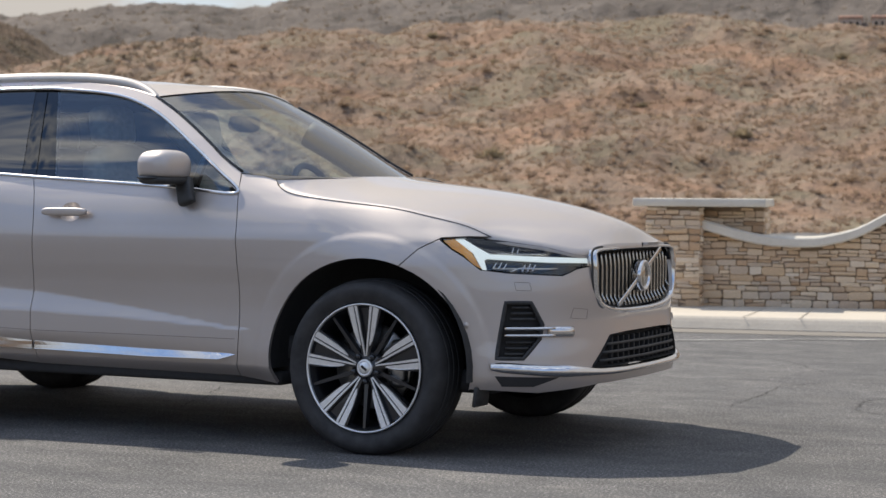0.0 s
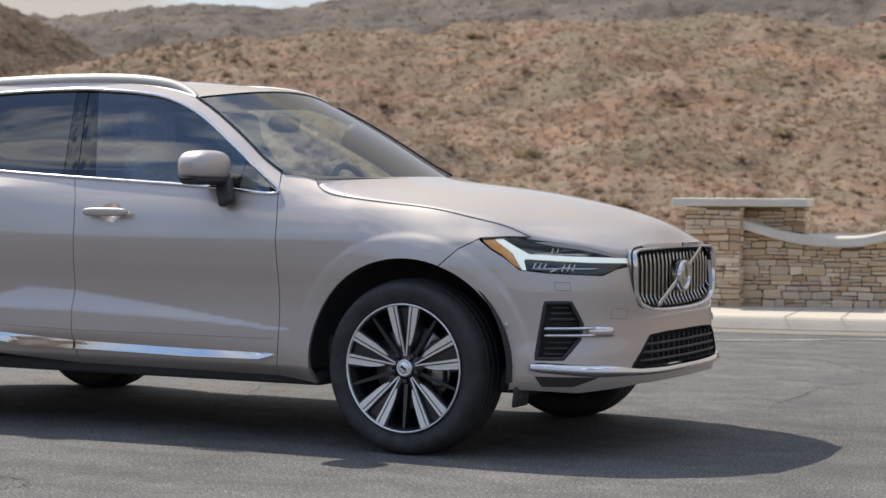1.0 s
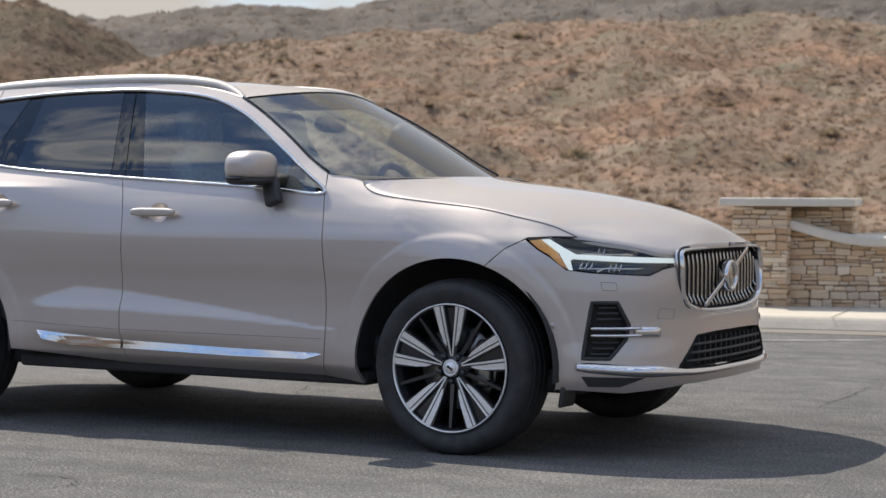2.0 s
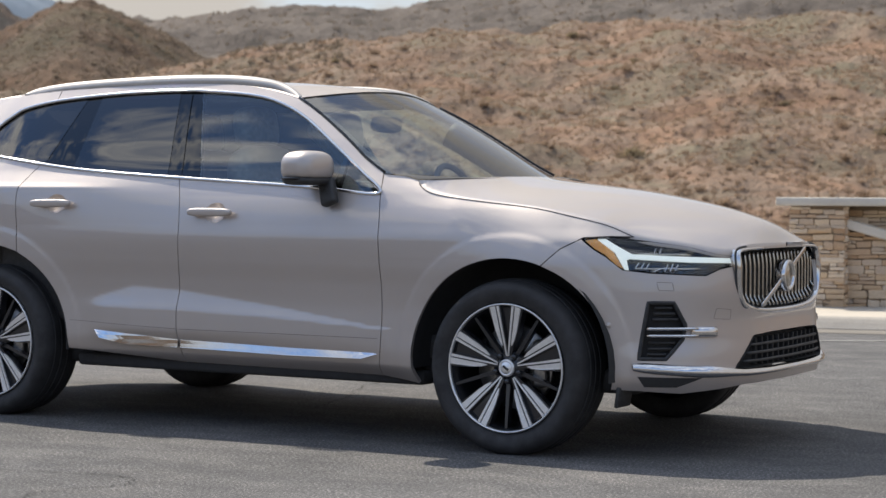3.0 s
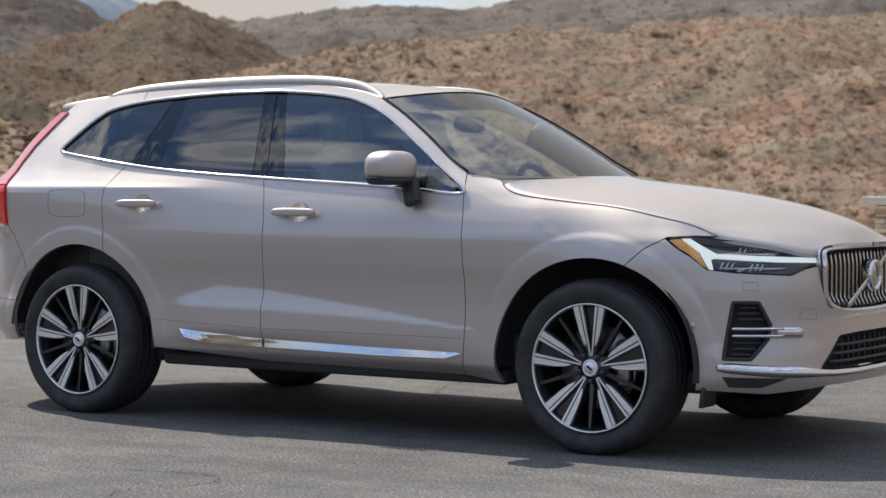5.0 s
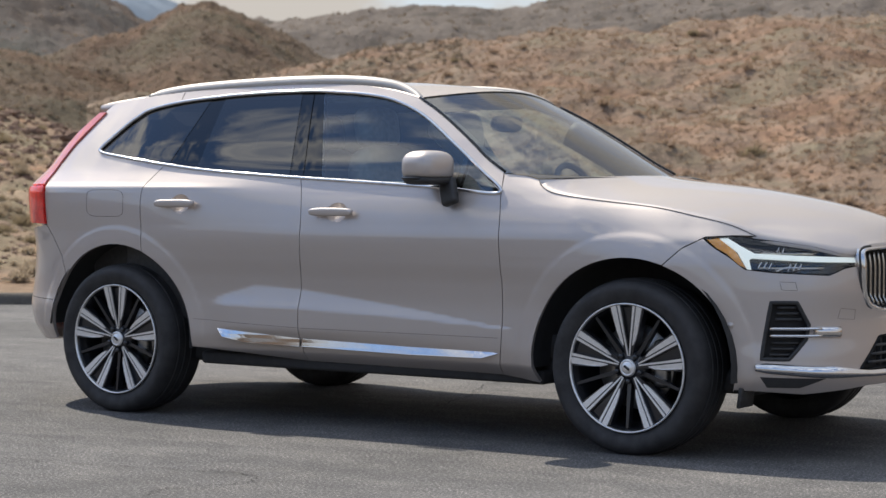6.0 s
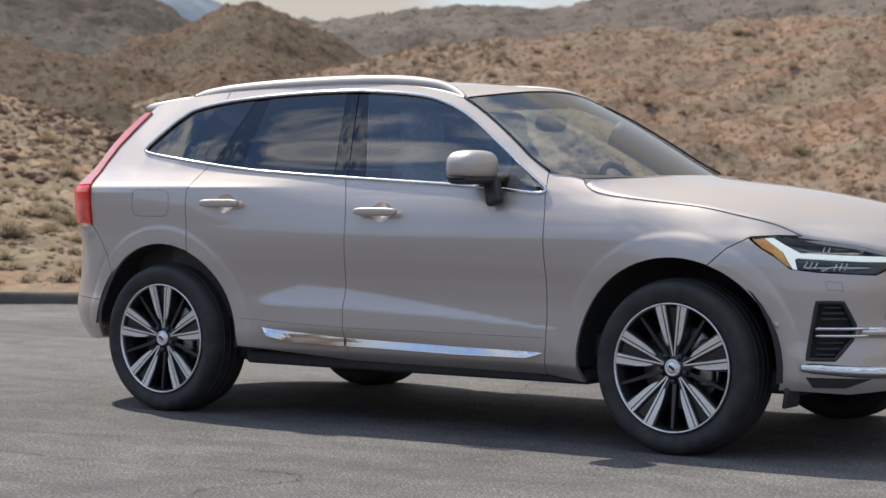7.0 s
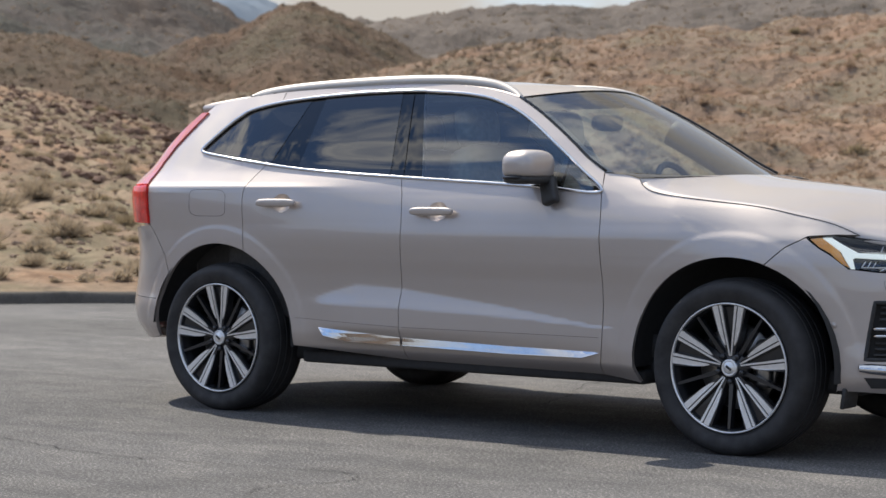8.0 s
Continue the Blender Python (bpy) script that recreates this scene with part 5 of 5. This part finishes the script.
def build_wheel(car, x, side):
    """An alloy wheel: tyre, lip, five pairs of bright spokes, dark spokes between, nuts, cap, brake."""
    hub = new("wheel", None)
    hub.parent = car
    hub.matrix_local = pose(x, -.935 * side, .362, 0, 0, 0 if side > 0 else 180)
    # in its own axes outward is -y
    prof = [(.258, .02), (.274, .002), (.300, -.012), (.325, -.018), (.345, -.012), (.358, .006), (.3660, .030), (.3672, .120), (.3665, .19), (.358, .235), (.335, .252), (.295, .250), (.270, .235)]
    v, f = revolve(prof, 96)
    mesh_object("tyre", v, f, RUBBER, hub, "black low-profile tyre")
    grooves = bmesh.new()
    for y in (.06, .105, .15):
        pts = [Vector((.3668 * math.cos(a), y, .3668 * math.sin(a))) for a in np.linspace(0, 2 * math.pi, 49)[:-1]]
        tv, tf = tube(pts, .0045, 4, Vector((0, 1, 0)), True)
        vs = [grooves.verts.new(p) for p in tv]
        for q in tf:
            grooves.faces.new([vs[i] for i in q])
    part("tread_groove", grooves, SHADE, hub)
    v, f = revolve([(.2705, -.001), (.2705, -.006), (.2680, -.009), (.2638, -.008), (.2620, .004), (.252, .05), (.245, .20)], 96)
    mesh_object("rim", v, f, SATIN, hub, "machined bright rim lip")
    v, f = revolve([(.258, .0), (.251, .012), (.249, .06), (.235, .11), (.235, .20), (.05, .20)], 64)
    mesh_object("barrel", v, f, RIM_DARK, hub, "dark wheel barrel")

    def prism(pts, y0, y1):
        bm = bmesh.new()
        pts = [(p[0] * .975, p[1] * .975) for p in pts]
        a = [bm.verts.new((p[0], y0(p), p[1])) for p in pts]
        b = [bm.verts.new((p[0] * .98, y1(p), p[1] * .98)) for p in pts]
        bm.faces.new(a)
        bm.faces.new(b[::-1])
        for i in range(len(pts)):
            j = (i + 1) % len(pts)
            bm.faces.new((a[j], a[i], b[i], b[j]))
        bmesh.ops.recalc_face_normals(bm, faces=bm.faces)
        return bm

    def face(p):
        r = math.hypot(*p)
        return float(np.interp(r, [0, .05, .12, .20, .265], [.020, .018, .010, .000, -.006]))

    for k in range(5):
        a = radians(90 + 72 * k)
        u, w = Vector((math.cos(a), math.sin(a))), Vector((-math.sin(a), math.cos(a)))
        for m in (1, -1):
            # narrow inner and wide outer blade with a dark groove between
            inner = [(.050, .0065), (.110, .0165), (.160, .0250), (.265, .0430), (.2665, .0310), (.160, .0165), (.110, .0085), (.050, .0010)]
            outer = [(.098, .0250), (.118, .0370), (.160, .0515), (.2570, .0750), (.2645, .0485), (.160, .0310), (.110, .0215), (.095, .0205)]
            for pts in (inner, outer):
                q = [u * r + w * (t * m) for r, t in pts]
                part("spoke", prism([(p.x, p.y) for p in q], face, lambda p: face(p) + .022), SATIN, hub, "machined bright spoke", False)
            back_blade = [u * r + w * (t * m) for r, t in [(.045, 0), (.10, .003), (.16, .012), (.262, .026), (.250, .083), (.155, .054), (.09, .027), (.045, .014)]]
            part("spoke_back", prism([(p.x, p.y) for p in back_blade], lambda p: face(p) + .006, lambda p: face(p) + .05), RIM_DARK, hub, "", False)
        web = [u * r + w * t for r, t in [(.10, .003), (.16, .012), (.262, .026), (.262, -.026), (.16, -.012), (.10, -.003)]]
        part("spoke_web", prism([(p.x, p.y) for p in web], lambda p: face(p) + .020, lambda p: face(p) + .05), RIM_DARK, hub, "", False)
        b = a + radians(36)
        u2, w2 = Vector((math.cos(b), math.sin(b))), Vector((-math.sin(b), math.cos(b)))
        thin = [u2 * r + w2 * t for r, t in [(.05, .010), (.258, .006), (.258, -.006), (.05, -.010)]]
        part("dark_spoke", prism([(p.x, p.y) for p in thin], lambda p: face(p) + .012, lambda p: face(p) + .045), RIM_DARK, hub, "gloss black spoke", False)
        nv, nf = revolve([(.0001, .004), (.009, .004), (.011, .008), (.011, .03)], 12)
        c = u2 * .057
        mesh_object("wheel_nut", [(p[0] + c.x, p[1] + .004, p[2] + c.y) for p in nv], nf, RIM_DARK, hub)
    v, f = revolve([(.0375, .012), (.042, .019), (.070, .030), (.075, .06)], 40)
    mesh_object("hub", v, f, RIM_DARK, hub, "gloss black hub")
    v, f = revolve([(.0001, .0035), (.0245, .0035), (.0255, .0055), (.0275, .0055), (.0285, .0035), (.033, .0045), (.0365, .009), (.0375, .016)], 40)
    mesh_object("hub_cap", v, f, SATIN, hub, "silver centre cap")
    bm = bmesh.new()
    box(bm, pose(0, .0025, 0, 0, 35, 0), (.030, .004, .010), .001)
    part("cap_badge", bm, RIM_DARK, hub, smooth=False)
    v, f = revolve([(.07, .085), (.175, .085), (.177, .09), (.177, .112), (.175, .115), (.07, .115)], 48)
    mesh_object("brake_disc", v, f, BRAKE, hub, "steel brake disc")
    bm = bmesh.new()
    box(bm, pose(.13 if x < -1 else .13, .09, .02), (.07, .09, .20), .02)
    part("brake_caliper", bm, BRAKE, hub, "grey brake caliper")
    return hub


def build_lamps(car):
    lamp = [(4.796, .905), (4.923, .911), (5.107, .893), (5.286, .871), (5.412, .842), (5.549, .827), (5.536, .799), (5.423, .783), (5.347, .756), (5.098, .768), (4.977, .781), (4.904, .834), (4.850, .864)]
    for side in (1, -1):
        head = panel("headlamp", [lamp], GLOSS, car, side, out=-0.045, gap=-0.001, lip=-0.045, label="slim headlamp with a bright T-shaped light guide")
        panel("lens", [lamp], LENS, head, side, out=0.001, gap=0.002, lip=0.004, label="clear lamp cover")
        panel("side_marker", [[(4.808, .902), (4.858, .909), (4.940, .852), (4.984, .783), (4.950, .797), (4.900, .842), (4.850, .868)]], AMBER, head, side, out=-0.008, gap=0.001, lip=0.01, label="amber side marker")
        panel("light_guide", [[(4.862, .909), (4.900, .910), (4.960, .876), (5.020, .846), (5.20, .838), (5.542, .825), (5.531, .806), (5.30, .812), (5.10, .823), (5.008, .828), (4.995, .822), (5.005, .779), (4.988, .780), (4.946, .852)]], LAMP_WHITE, head, side, out=-0.010, gap=0.0, lip=0.01, label="white daytime light guide")
        for z0, z1, a, b in ((.852, .862, 5.04, 5.30), (.786, .792, 5.03, 5.34)):
            strip("reflector_fin", [(q, z0 + (z1 - z0) * (5.3 - q)) for q in np.linspace(a, b, 12)], .012, .010, DARK_CHROME, head, side, -0.034)
        for s, z, tall in ((5.035, .788, .026), (5.058, .787, .026), (5.080, .786, .024), (5.165, .775, .030), (5.190, .776, .032), (5.214, .777, .028), (5.120, .852, .028), (5.145, .850, .028)):
            lean = [(s + .016 * k / 5, z + tall * k / 5) for k in range(6)]
            strip("reflector_blade", lean, .007, .012, CHROME, head, side, -.030)
        strip("reflector_shelf", [(q, .771 + .018 * float(step(5.10, 5.16, q))) for q in np.linspace(5.11, 5.22, 10)], .008, .012, CHROME, head, side, -.030)
        # tail lamp
        tail_low = [(.72, 1.112), (.70, .93), (1.055, .925), (1.052, 1.02), (1.045, 1.105), (1.035, 1.118)]
        tail_high = [(.72, 1.118), (1.034, 1.122), (1.020, 1.145), (1.035, 1.24), (1.075, 1.32), (1.155, 1.41), (1.235, 1.495), (1.165, 1.495), (1.02, 1.39), (.90, 1.29), (.82, 1.19)]
        panel("tailgate_pillar", [[(.625, 1.125), (.72, 1.118), (.82, 1.19), (.90, 1.29), (1.02, 1.39), (1.10, 1.45), (.705, 1.46), (.665, 1.30)]], GLOSS, car, side, out=-.07)
        t = panel("tail_lamp", [tail_low], RED, car, side, out=0.012, lip=0.03, label="tall red tail lamp along the rear pillar")
        panel("lamp_strip", [tail_high], RED_PALE, t, side, out=0.009, lip=0.03, label="pale red upper strip of the tail lamp")
    return lamp


def build_front(car):
    # the grille stands a little proud of the bumper, nearly flat across
    def face_x(y, z):
        return .867 - .05 * y * y - .10 * y ** 4 - .012 * float(step(.78, .88, z))

    half = curve2([(0, .862), (.20, .861), (.40, .857), (.470, .850), (.490, .832), (.495, .78), (.491, .72), (.472, .668), (.427, .632), (.32, .610), (.16, .600), (0, .598)], 6)
    half = [(y * .965, z) for y, z in half]
    rim = [(-y, z) for y, z in half] + [(y, z) for y, z in half[::-1][1:-1]]
    grille = new("grille", None)
    grille.parent = car
    tagged(grille, "chrome-framed grille with bright vertical slats")
    # bright frame, slim at the top and deep along the bottom, with a dark gap bar round it
    n = len(rim)
    verts, faces, gap_line = [], [], []
    for i, (y, z) in enumerate(rim):
        ty, tz = rim[(i + 1) % n][0] - rim[i - 1][0], rim[(i + 1) % n][1] - rim[i - 1][1]
        ny, nz = tz / math.hypot(ty, tz), -ty / math.hypot(ty, tz)
        if ny * y + nz * (z - .725) < 0:
            ny, nz = -ny, -nz
        deep = .010 + .018 * float(step(.3, .95, -nz))
        x = face_x(y, z)
        for o, d in ((-.006, -.012), (-.004, .006), (.004, .010), (deep * .75, .005), (deep, -.006), (deep, -.034)):
            verts.append((x + d, y + ny * o, z + nz * o))
        gap_line.append(Vector((x - .010, y + ny * (deep + .003), z + nz * (deep + .003))))
    for i in range(n):
        j = (i + 1) % n
        faces += [(6 * i + k, 6 * i + k + 1, 6 * j + k + 1, 6 * j + k) for k in range(5)]
    mesh_object("grille_frame", verts, faces, CHROME, grille, "polished chrome grille frame")
    # black bar drawn for the shade in the gap outside the frame
    v, f = tube(gap_line, .0045, 8, Vector((1, 0, 0)), True)
    mesh_object("grille_gap_shade", v, f, BLACK, grille, "black bar for the shaded gap round the grille")
    verts = [(face_x(y, z) + .002 - d, y * k, .725 + (z - .725) * k) for d, k in ((0, 1.0), (.010, .99), (.016, .955)) for y, z in rim]
    faces = [(a * n + i, a * n + (i + 1) % n, (a + 1) * n + (i + 1) % n, (a + 1) * n + i) for a in (0, 1) for i in range(n)]
    mesh_object("grille_surround", verts, faces, GLOSS, grille, "gloss black edge round the grille")
    verts = [(face_x(y, z) - .05, y * .99, z) for y, z in rim] + [(.826, 0, .725)]
    mesh_object("grille_back", verts, [(i, (i + 1) % n, n) for i in range(n)], SHADE, grille, "", False)
    zt = lambda y: float(np.interp(y, [0, .31, .429, .465], [.858, .854, .846, .815]))
    zb = lambda y: float(np.interp(y, [0, .155, .31, .419, .465, .485], [.602, .604, .614, .638, .678, .73]))
    for k in range(-10, 11):
        y = k * .0445
        pts = []
        for i in range(15):
            t = i / 14
            z = zb(abs(y)) + .010 + (zt(abs(y)) - zb(abs(y)) - .020) * t
            pts.append(Vector((face_x(y, z) - .012 - .018 * min(1, 7 * t), y, z)))
        v, f = tube(pts, .0056, 6, Vector((1, 0, 0)), flat=1.2)
        mesh_object("slat", v, f, DARK_CHROME, grille, "bright vertical grille slat" if k == 1 else "")
    # diagonal bar and round emblem (a plain disc)
    a, b = Vector((.879, -.290, .622)), Vector((.874, .235, .850))
    bm = bmesh.new()
    d = b - a
    box(bm, Matrix.Translation((a + b) / 2) @ d.to_track_quat("Y", "X").to_matrix().to_4x4(), (.022, d.length, .010), .003)
    part("diagonal_bar", bm, CHROME, grille)
    v, f = revolve([(.0001, .0), (.050, .002), (.053, .010), (.060, .014), (.067, .010), (.070, .0), (.070, -.030)], 40, "z")
    m = pose(.882, 0, .738, 0, 90, 0)
    mesh_object("emblem", [m @ Vector(p) for p in v], f, CHROME, grille, "round chrome emblem")
    v, f = revolve([(.0001, .004), (.047, .005), (.050, .001)], 40, "z")
    mesh_object("emblem_face", [m @ Vector(p) for p in v], f, DARK_CHROME, grille)
    # lower intake
    low_half = [(5.495, .374), (5.626, .497), (5.80, .502), (END, .503), (END, .372), (5.75, .372), (5.56, .368)]
    intake = panel("lower_intake", [low_half], SHADE, car, 1, out=-.045, gap=0, lip=-.05, both=True, label="black lower air intake with bars")
    for z in (.395, .428, .462):
        pts = [on_shell(s, z, -.008) for s in np.linspace(5.53 + (z - .374) * .7, END, 14)]
        pts = pts + [Vector((p.x, -p.y, p.z)) for p in pts[::-1][1:]]
        v, f = tube(pts, .007, 6)
        mesh_object("bar", v, f, BLACK, intake)
    for k in range(-6, 7):
        y = k * .058
        p = on_shell(END - abs(y), .43, -.02)
        bm = bmesh.new()
        box(bm, Matrix.Translation((p.x, y, .432)), (.02, .008, .115), .002)
        part("mullion", bm, BLACK, intake, smooth=False)
    for side in (1, -1):
        vent = [(5.085, .646), (5.197, .645), (5.250, .554), (5.236, .497), (5.158, .417), (5.045, .418), (5.062, .52)]
        back_panel = panel("side_vent", [vent], SHADE, car, side, out=-.03, gap=0, lip=-.036, label="black bumper vent with slats")
        strip("vent_frame", outline(vent, 6), .016, .006, BLACK, back_panel, side, -.002, True)
        for k in range(9):
            z = .437 + .0235 * k
            if .50 < z < .555:
                continue
            s0 = float(np.interp(z, [.418, .52, .646], [5.05, 5.066, 5.09])) + .028
            s1 = float(np.interp(z, [.418, .497, .554, .646], [5.158, 5.236, 5.250, 5.197])) - .014
            strip("slat", [(s, z) for s in np.linspace(s0, s1, 8)], .010, .006, BLACK, back_panel, side, -.012)
        for z, s1 in ((.541, 5.30), (.512, 5.30)):
            strip("vent_blade", [(s, z - .002 * k / 12) for k, s in enumerate(np.linspace(5.078, s1, 13))], .014, .016, CHROME, back_panel, side, .002, label="chrome blade across the vent")
        strip("vent_blade", [(s, .5262 - .02 * (s - 5.27)) for s in np.linspace(5.268, 5.392, 8)], .044, .015, CHROME, back_panel, side, .002)
        panel("lower_vent", [[(5.040, .346), (5.315, .338), (5.205, .302), (5.070, .304)]], SHADE, car, side, out=.003, gap=0, lip=.003, label="black slot under the bumper blade")
        # small fittings
        p = on_shell(4.919, .553, .001)
        nrm = Vector(shell_normals([4.919], [.553])[0])
        v, f = revolve([(.0001, .003), (.008, .003), (.009, .001), (.012, .003), (.0135, .0)], 20, "z")
        q = nrm.to_track_quat("Z", "Y").to_matrix().to_4x4()
        mm = Matrix.Translation(p) @ q
        mesh_object("parking_sensor", [Vector(((mm @ Vector(c)).x, (mm @ Vector(c)).y * side, (mm @ Vector(c)).z)) for c in v], f if side > 0 else [g[::-1] for g in f], PAINT, car)
        strip("washer_cover", outline([(5.122, .729), (5.190, .727), (5.198, .694), (5.130, .696)], 4), .0016, .0006, LINING, car, side, 0, True)
        if side > 0:
            strip("tow_cover", outline([(5.40, .620), (5.480, .612), (5.475, .572), (5.385, .578)], 4), .0012, .0006, LINING, car, side, 0, True)
        if side > 0:
            strip("filler_flap", [(1.527 + .128 * math.copysign(abs(math.cos(a)) ** .4, math.cos(a)) - .15 * .066 * math.sin(a), 1.033 + .066 * math.copysign(abs(math.sin(a)) ** .4, math.sin(a))) for a in np.linspace(0, 2 * math.pi, 49)[:-1]], .0022, .0008, LINING, car, side, 0, True)
    line = [(s, float(np.interp(s, [5.0, 5.022, 5.245, 5.55, 5.75, END], [.385, .383, .366, .350, .348, .350]))) for s in np.linspace(5.02, END, 40)]
    pos = [on_shell(s, z, .010) for s, z in line]
    blade = pos + [Vector((p.x, -p.y, p.z)) for p in pos[::-1][1:]]
    verts, faces = [], []
    for i, p in enumerate(blade):
        a, b = blade[max(i - 1, 0)], blade[min(i + 1, len(blade) - 1)]
        t = (b - a).normalized()
        o = Vector((t.y, -t.x, 0))
        tall = float(np.interp(min(i, len(blade) - 1 - i), [0, 2, 13, 20, 39], [.9, 1.3, 1.55, .95, .8]))
        for d, h in ((-.02, .018), (.002, .017), (.016, .002), (.012, -.010), (-.02, -.018)):
            verts.append(p + o * d + Vector((0, 0, h * tall)))
    for i in range(len(blade) - 1):
        faces += [(5 * i + k, 5 * i + 5 + k, 5 * i + 6 + k, 5 * i + 1 + k) for k in range(4)]
    mesh_object("bumper_blade", verts, faces, CHROME, car, "chrome blade across the lower bumper")


def build_mirrors(car):
    for side in (1, -1):
        bm = bmesh.new()
        ellipsoid(bm, pose(-.985, -.950 * side, 1.200, 0, 0, -12 * side), (.096, .108, .074), .68, .64, 40, 24)
        for v in bm.verts:
            if v.co.z < 1.16:
                v.co.z = 1.16 + (v.co.z - 1.16) * .45
        mirror = part("door_mirror", bm, PAINT, car, "body-coloured door mirror on a black stalk")
        bm = bmesh.new()
        ellipsoid(bm, pose(-.985, -.950 * side, 1.142, 0, 0, -12 * side), (.088, .104, .022), .6, .62, 24, 8)
        part("mirror_base", bm, BLACK, mirror, "black lower half of the mirror")
        bm = bmesh.new()
        box(bm, pose(-.905, -.905 * side, 1.092, -14 * side, -20, 0), (.078, .045, .125), .014)
        part("mirror_stalk", bm, BLACK, mirror)
        bm = bmesh.new()
        ellipsoid(bm, pose(-1.0, -.980 * side, 1.150, 0, 0, -12 * side), (.072, .085, .010), .6, .62, 20, 6)
        part("indicator", bm, GLOSS, mirror)
        bm = bmesh.new()
        box(bm, pose(-1.052, -.95 * side, 1.20, 0, 0, -12 * side), (.006, .13, .085), .002)
        part("mirror_glass", bm, CHROME, mirror, smooth=False)


def build_cabin(car):
    """Seats, dashboard, wheel and lining seen through the glass."""
    bm = bmesh.new()
    box(bm, Matrix.Translation((-1.6, 0, .42)), (3.0, 1.5, .10))
    part("cabin_floor", bm, LINING, car)
    for x in (-1.15, -2.05):
        for y in ((-.38, .38)):
            seat = new("seat", None)
            seat.parent = car
            seat.matrix_local = Matrix.Translation((x, y, .5))
            bm = bmesh.new()
            ellipsoid(bm, pose(-.1, 0, .18), (.27, .26, .10), .5, .45)
            part("cushion", bm, SEAT_TAN, seat)
            bm = bmesh.new()
            ellipsoid(bm, pose(-.42, 0, .48, 0, -14, 0), (.09, .25, .34), .5, .5)
            part("backrest", bm, SEAT_TAN, seat)
            bm = bmesh.new()
            ellipsoid(bm, pose(-.52, 0, .90, 0, -8, 0), (.055, .14, .10), .5, .5)
            part("headrest", bm, SEAT_TAN, seat)
    bm = bmesh.new()
    ellipsoid(bm, pose(-.62, 0, .98), (.30, .74, .13), .45, .3, 28, 12)
    part("dashboard", bm, LINING, car, "dark dashboard")
    ring = [Vector((0, .185 * math.cos(a), .185 * math.sin(a))) for a in np.linspace(0, 2 * math.pi, 33)[:-1]]
    m = pose(-.98, .38, 1.055, 0, -24, 0)
    v, f = tube([m @ p for p in ring], .016, 8, Vector((1, 0, 0)), True)
    wheel = mesh_object("steering_wheel", v, f, LINING, car, "black steering wheel")
    bm = bmesh.new()
    box(bm, m, (.05, .16, .11), .02)
    box(bm, m, (.02, .34, .035), .008)
    box(bm, m @ Matrix.Translation((0, 0, -.08)), (.02, .04, .16), .008)
    part("steering_hub", bm, LINING, wheel)
    bm = bmesh.new()
    ellipsoid(bm, pose(-1.17, 0, 1.42, 0, 12, 0), (.02, .13, .04), .6, .5)
    part("rear_view_mirror", bm, BLACK, car, "black interior mirror")
    for sgn in (1, -1):
        v, f = tube([Vector((p.x - .035, (p.y + .078) * sgn, p.z - .068)) for p in [on_shell(s, z) for s, z in SCREEN_EDGE[:-4]]], .068, 12)
        mesh_object("pillar_lining", v, f, LINING, car)
    bm = bmesh.new()
    box(bm, Matrix.Translation((-2.24, 0, 1.530)), (1.70, 1.05, .03), .01)
    part("headliner", bm, plain("charcoal_headliner", (.10, .10, .10), .9), car)
    for sgn in (1, -1):
        bm = bmesh.new()
        box(bm, Matrix.Translation((-1.75, -.80 * sgn, .78)), (2.3, .05, .62), .02)
        part("door_lining", bm, LINING, car)
    bm = bmesh.new()
    box(bm, Matrix.Translation((-2.95, 0, .80)), (.5, 1.5, .62), .03)
    part("boot_cover", bm, LINING, car)
    bm = bmesh.new()
    box(bm, Matrix.Translation((-.05, 0, .62)), (.9, 1.05, .55), .05)
    part("engine_bay", bm, SHADE, car, "dark engine bay filling")


CAR = tagged(new("car", None), "silver-beige metallic sport utility car parked on asphalt", "car")
build_body(CAR)
for wx in (0.0, -2.865):
    for ws in (1, -1):
        build_wheel(CAR, wx, ws)
build_lamps(CAR)
build_front(CAR)
build_mirrors(CAR)
build_cabin(CAR)
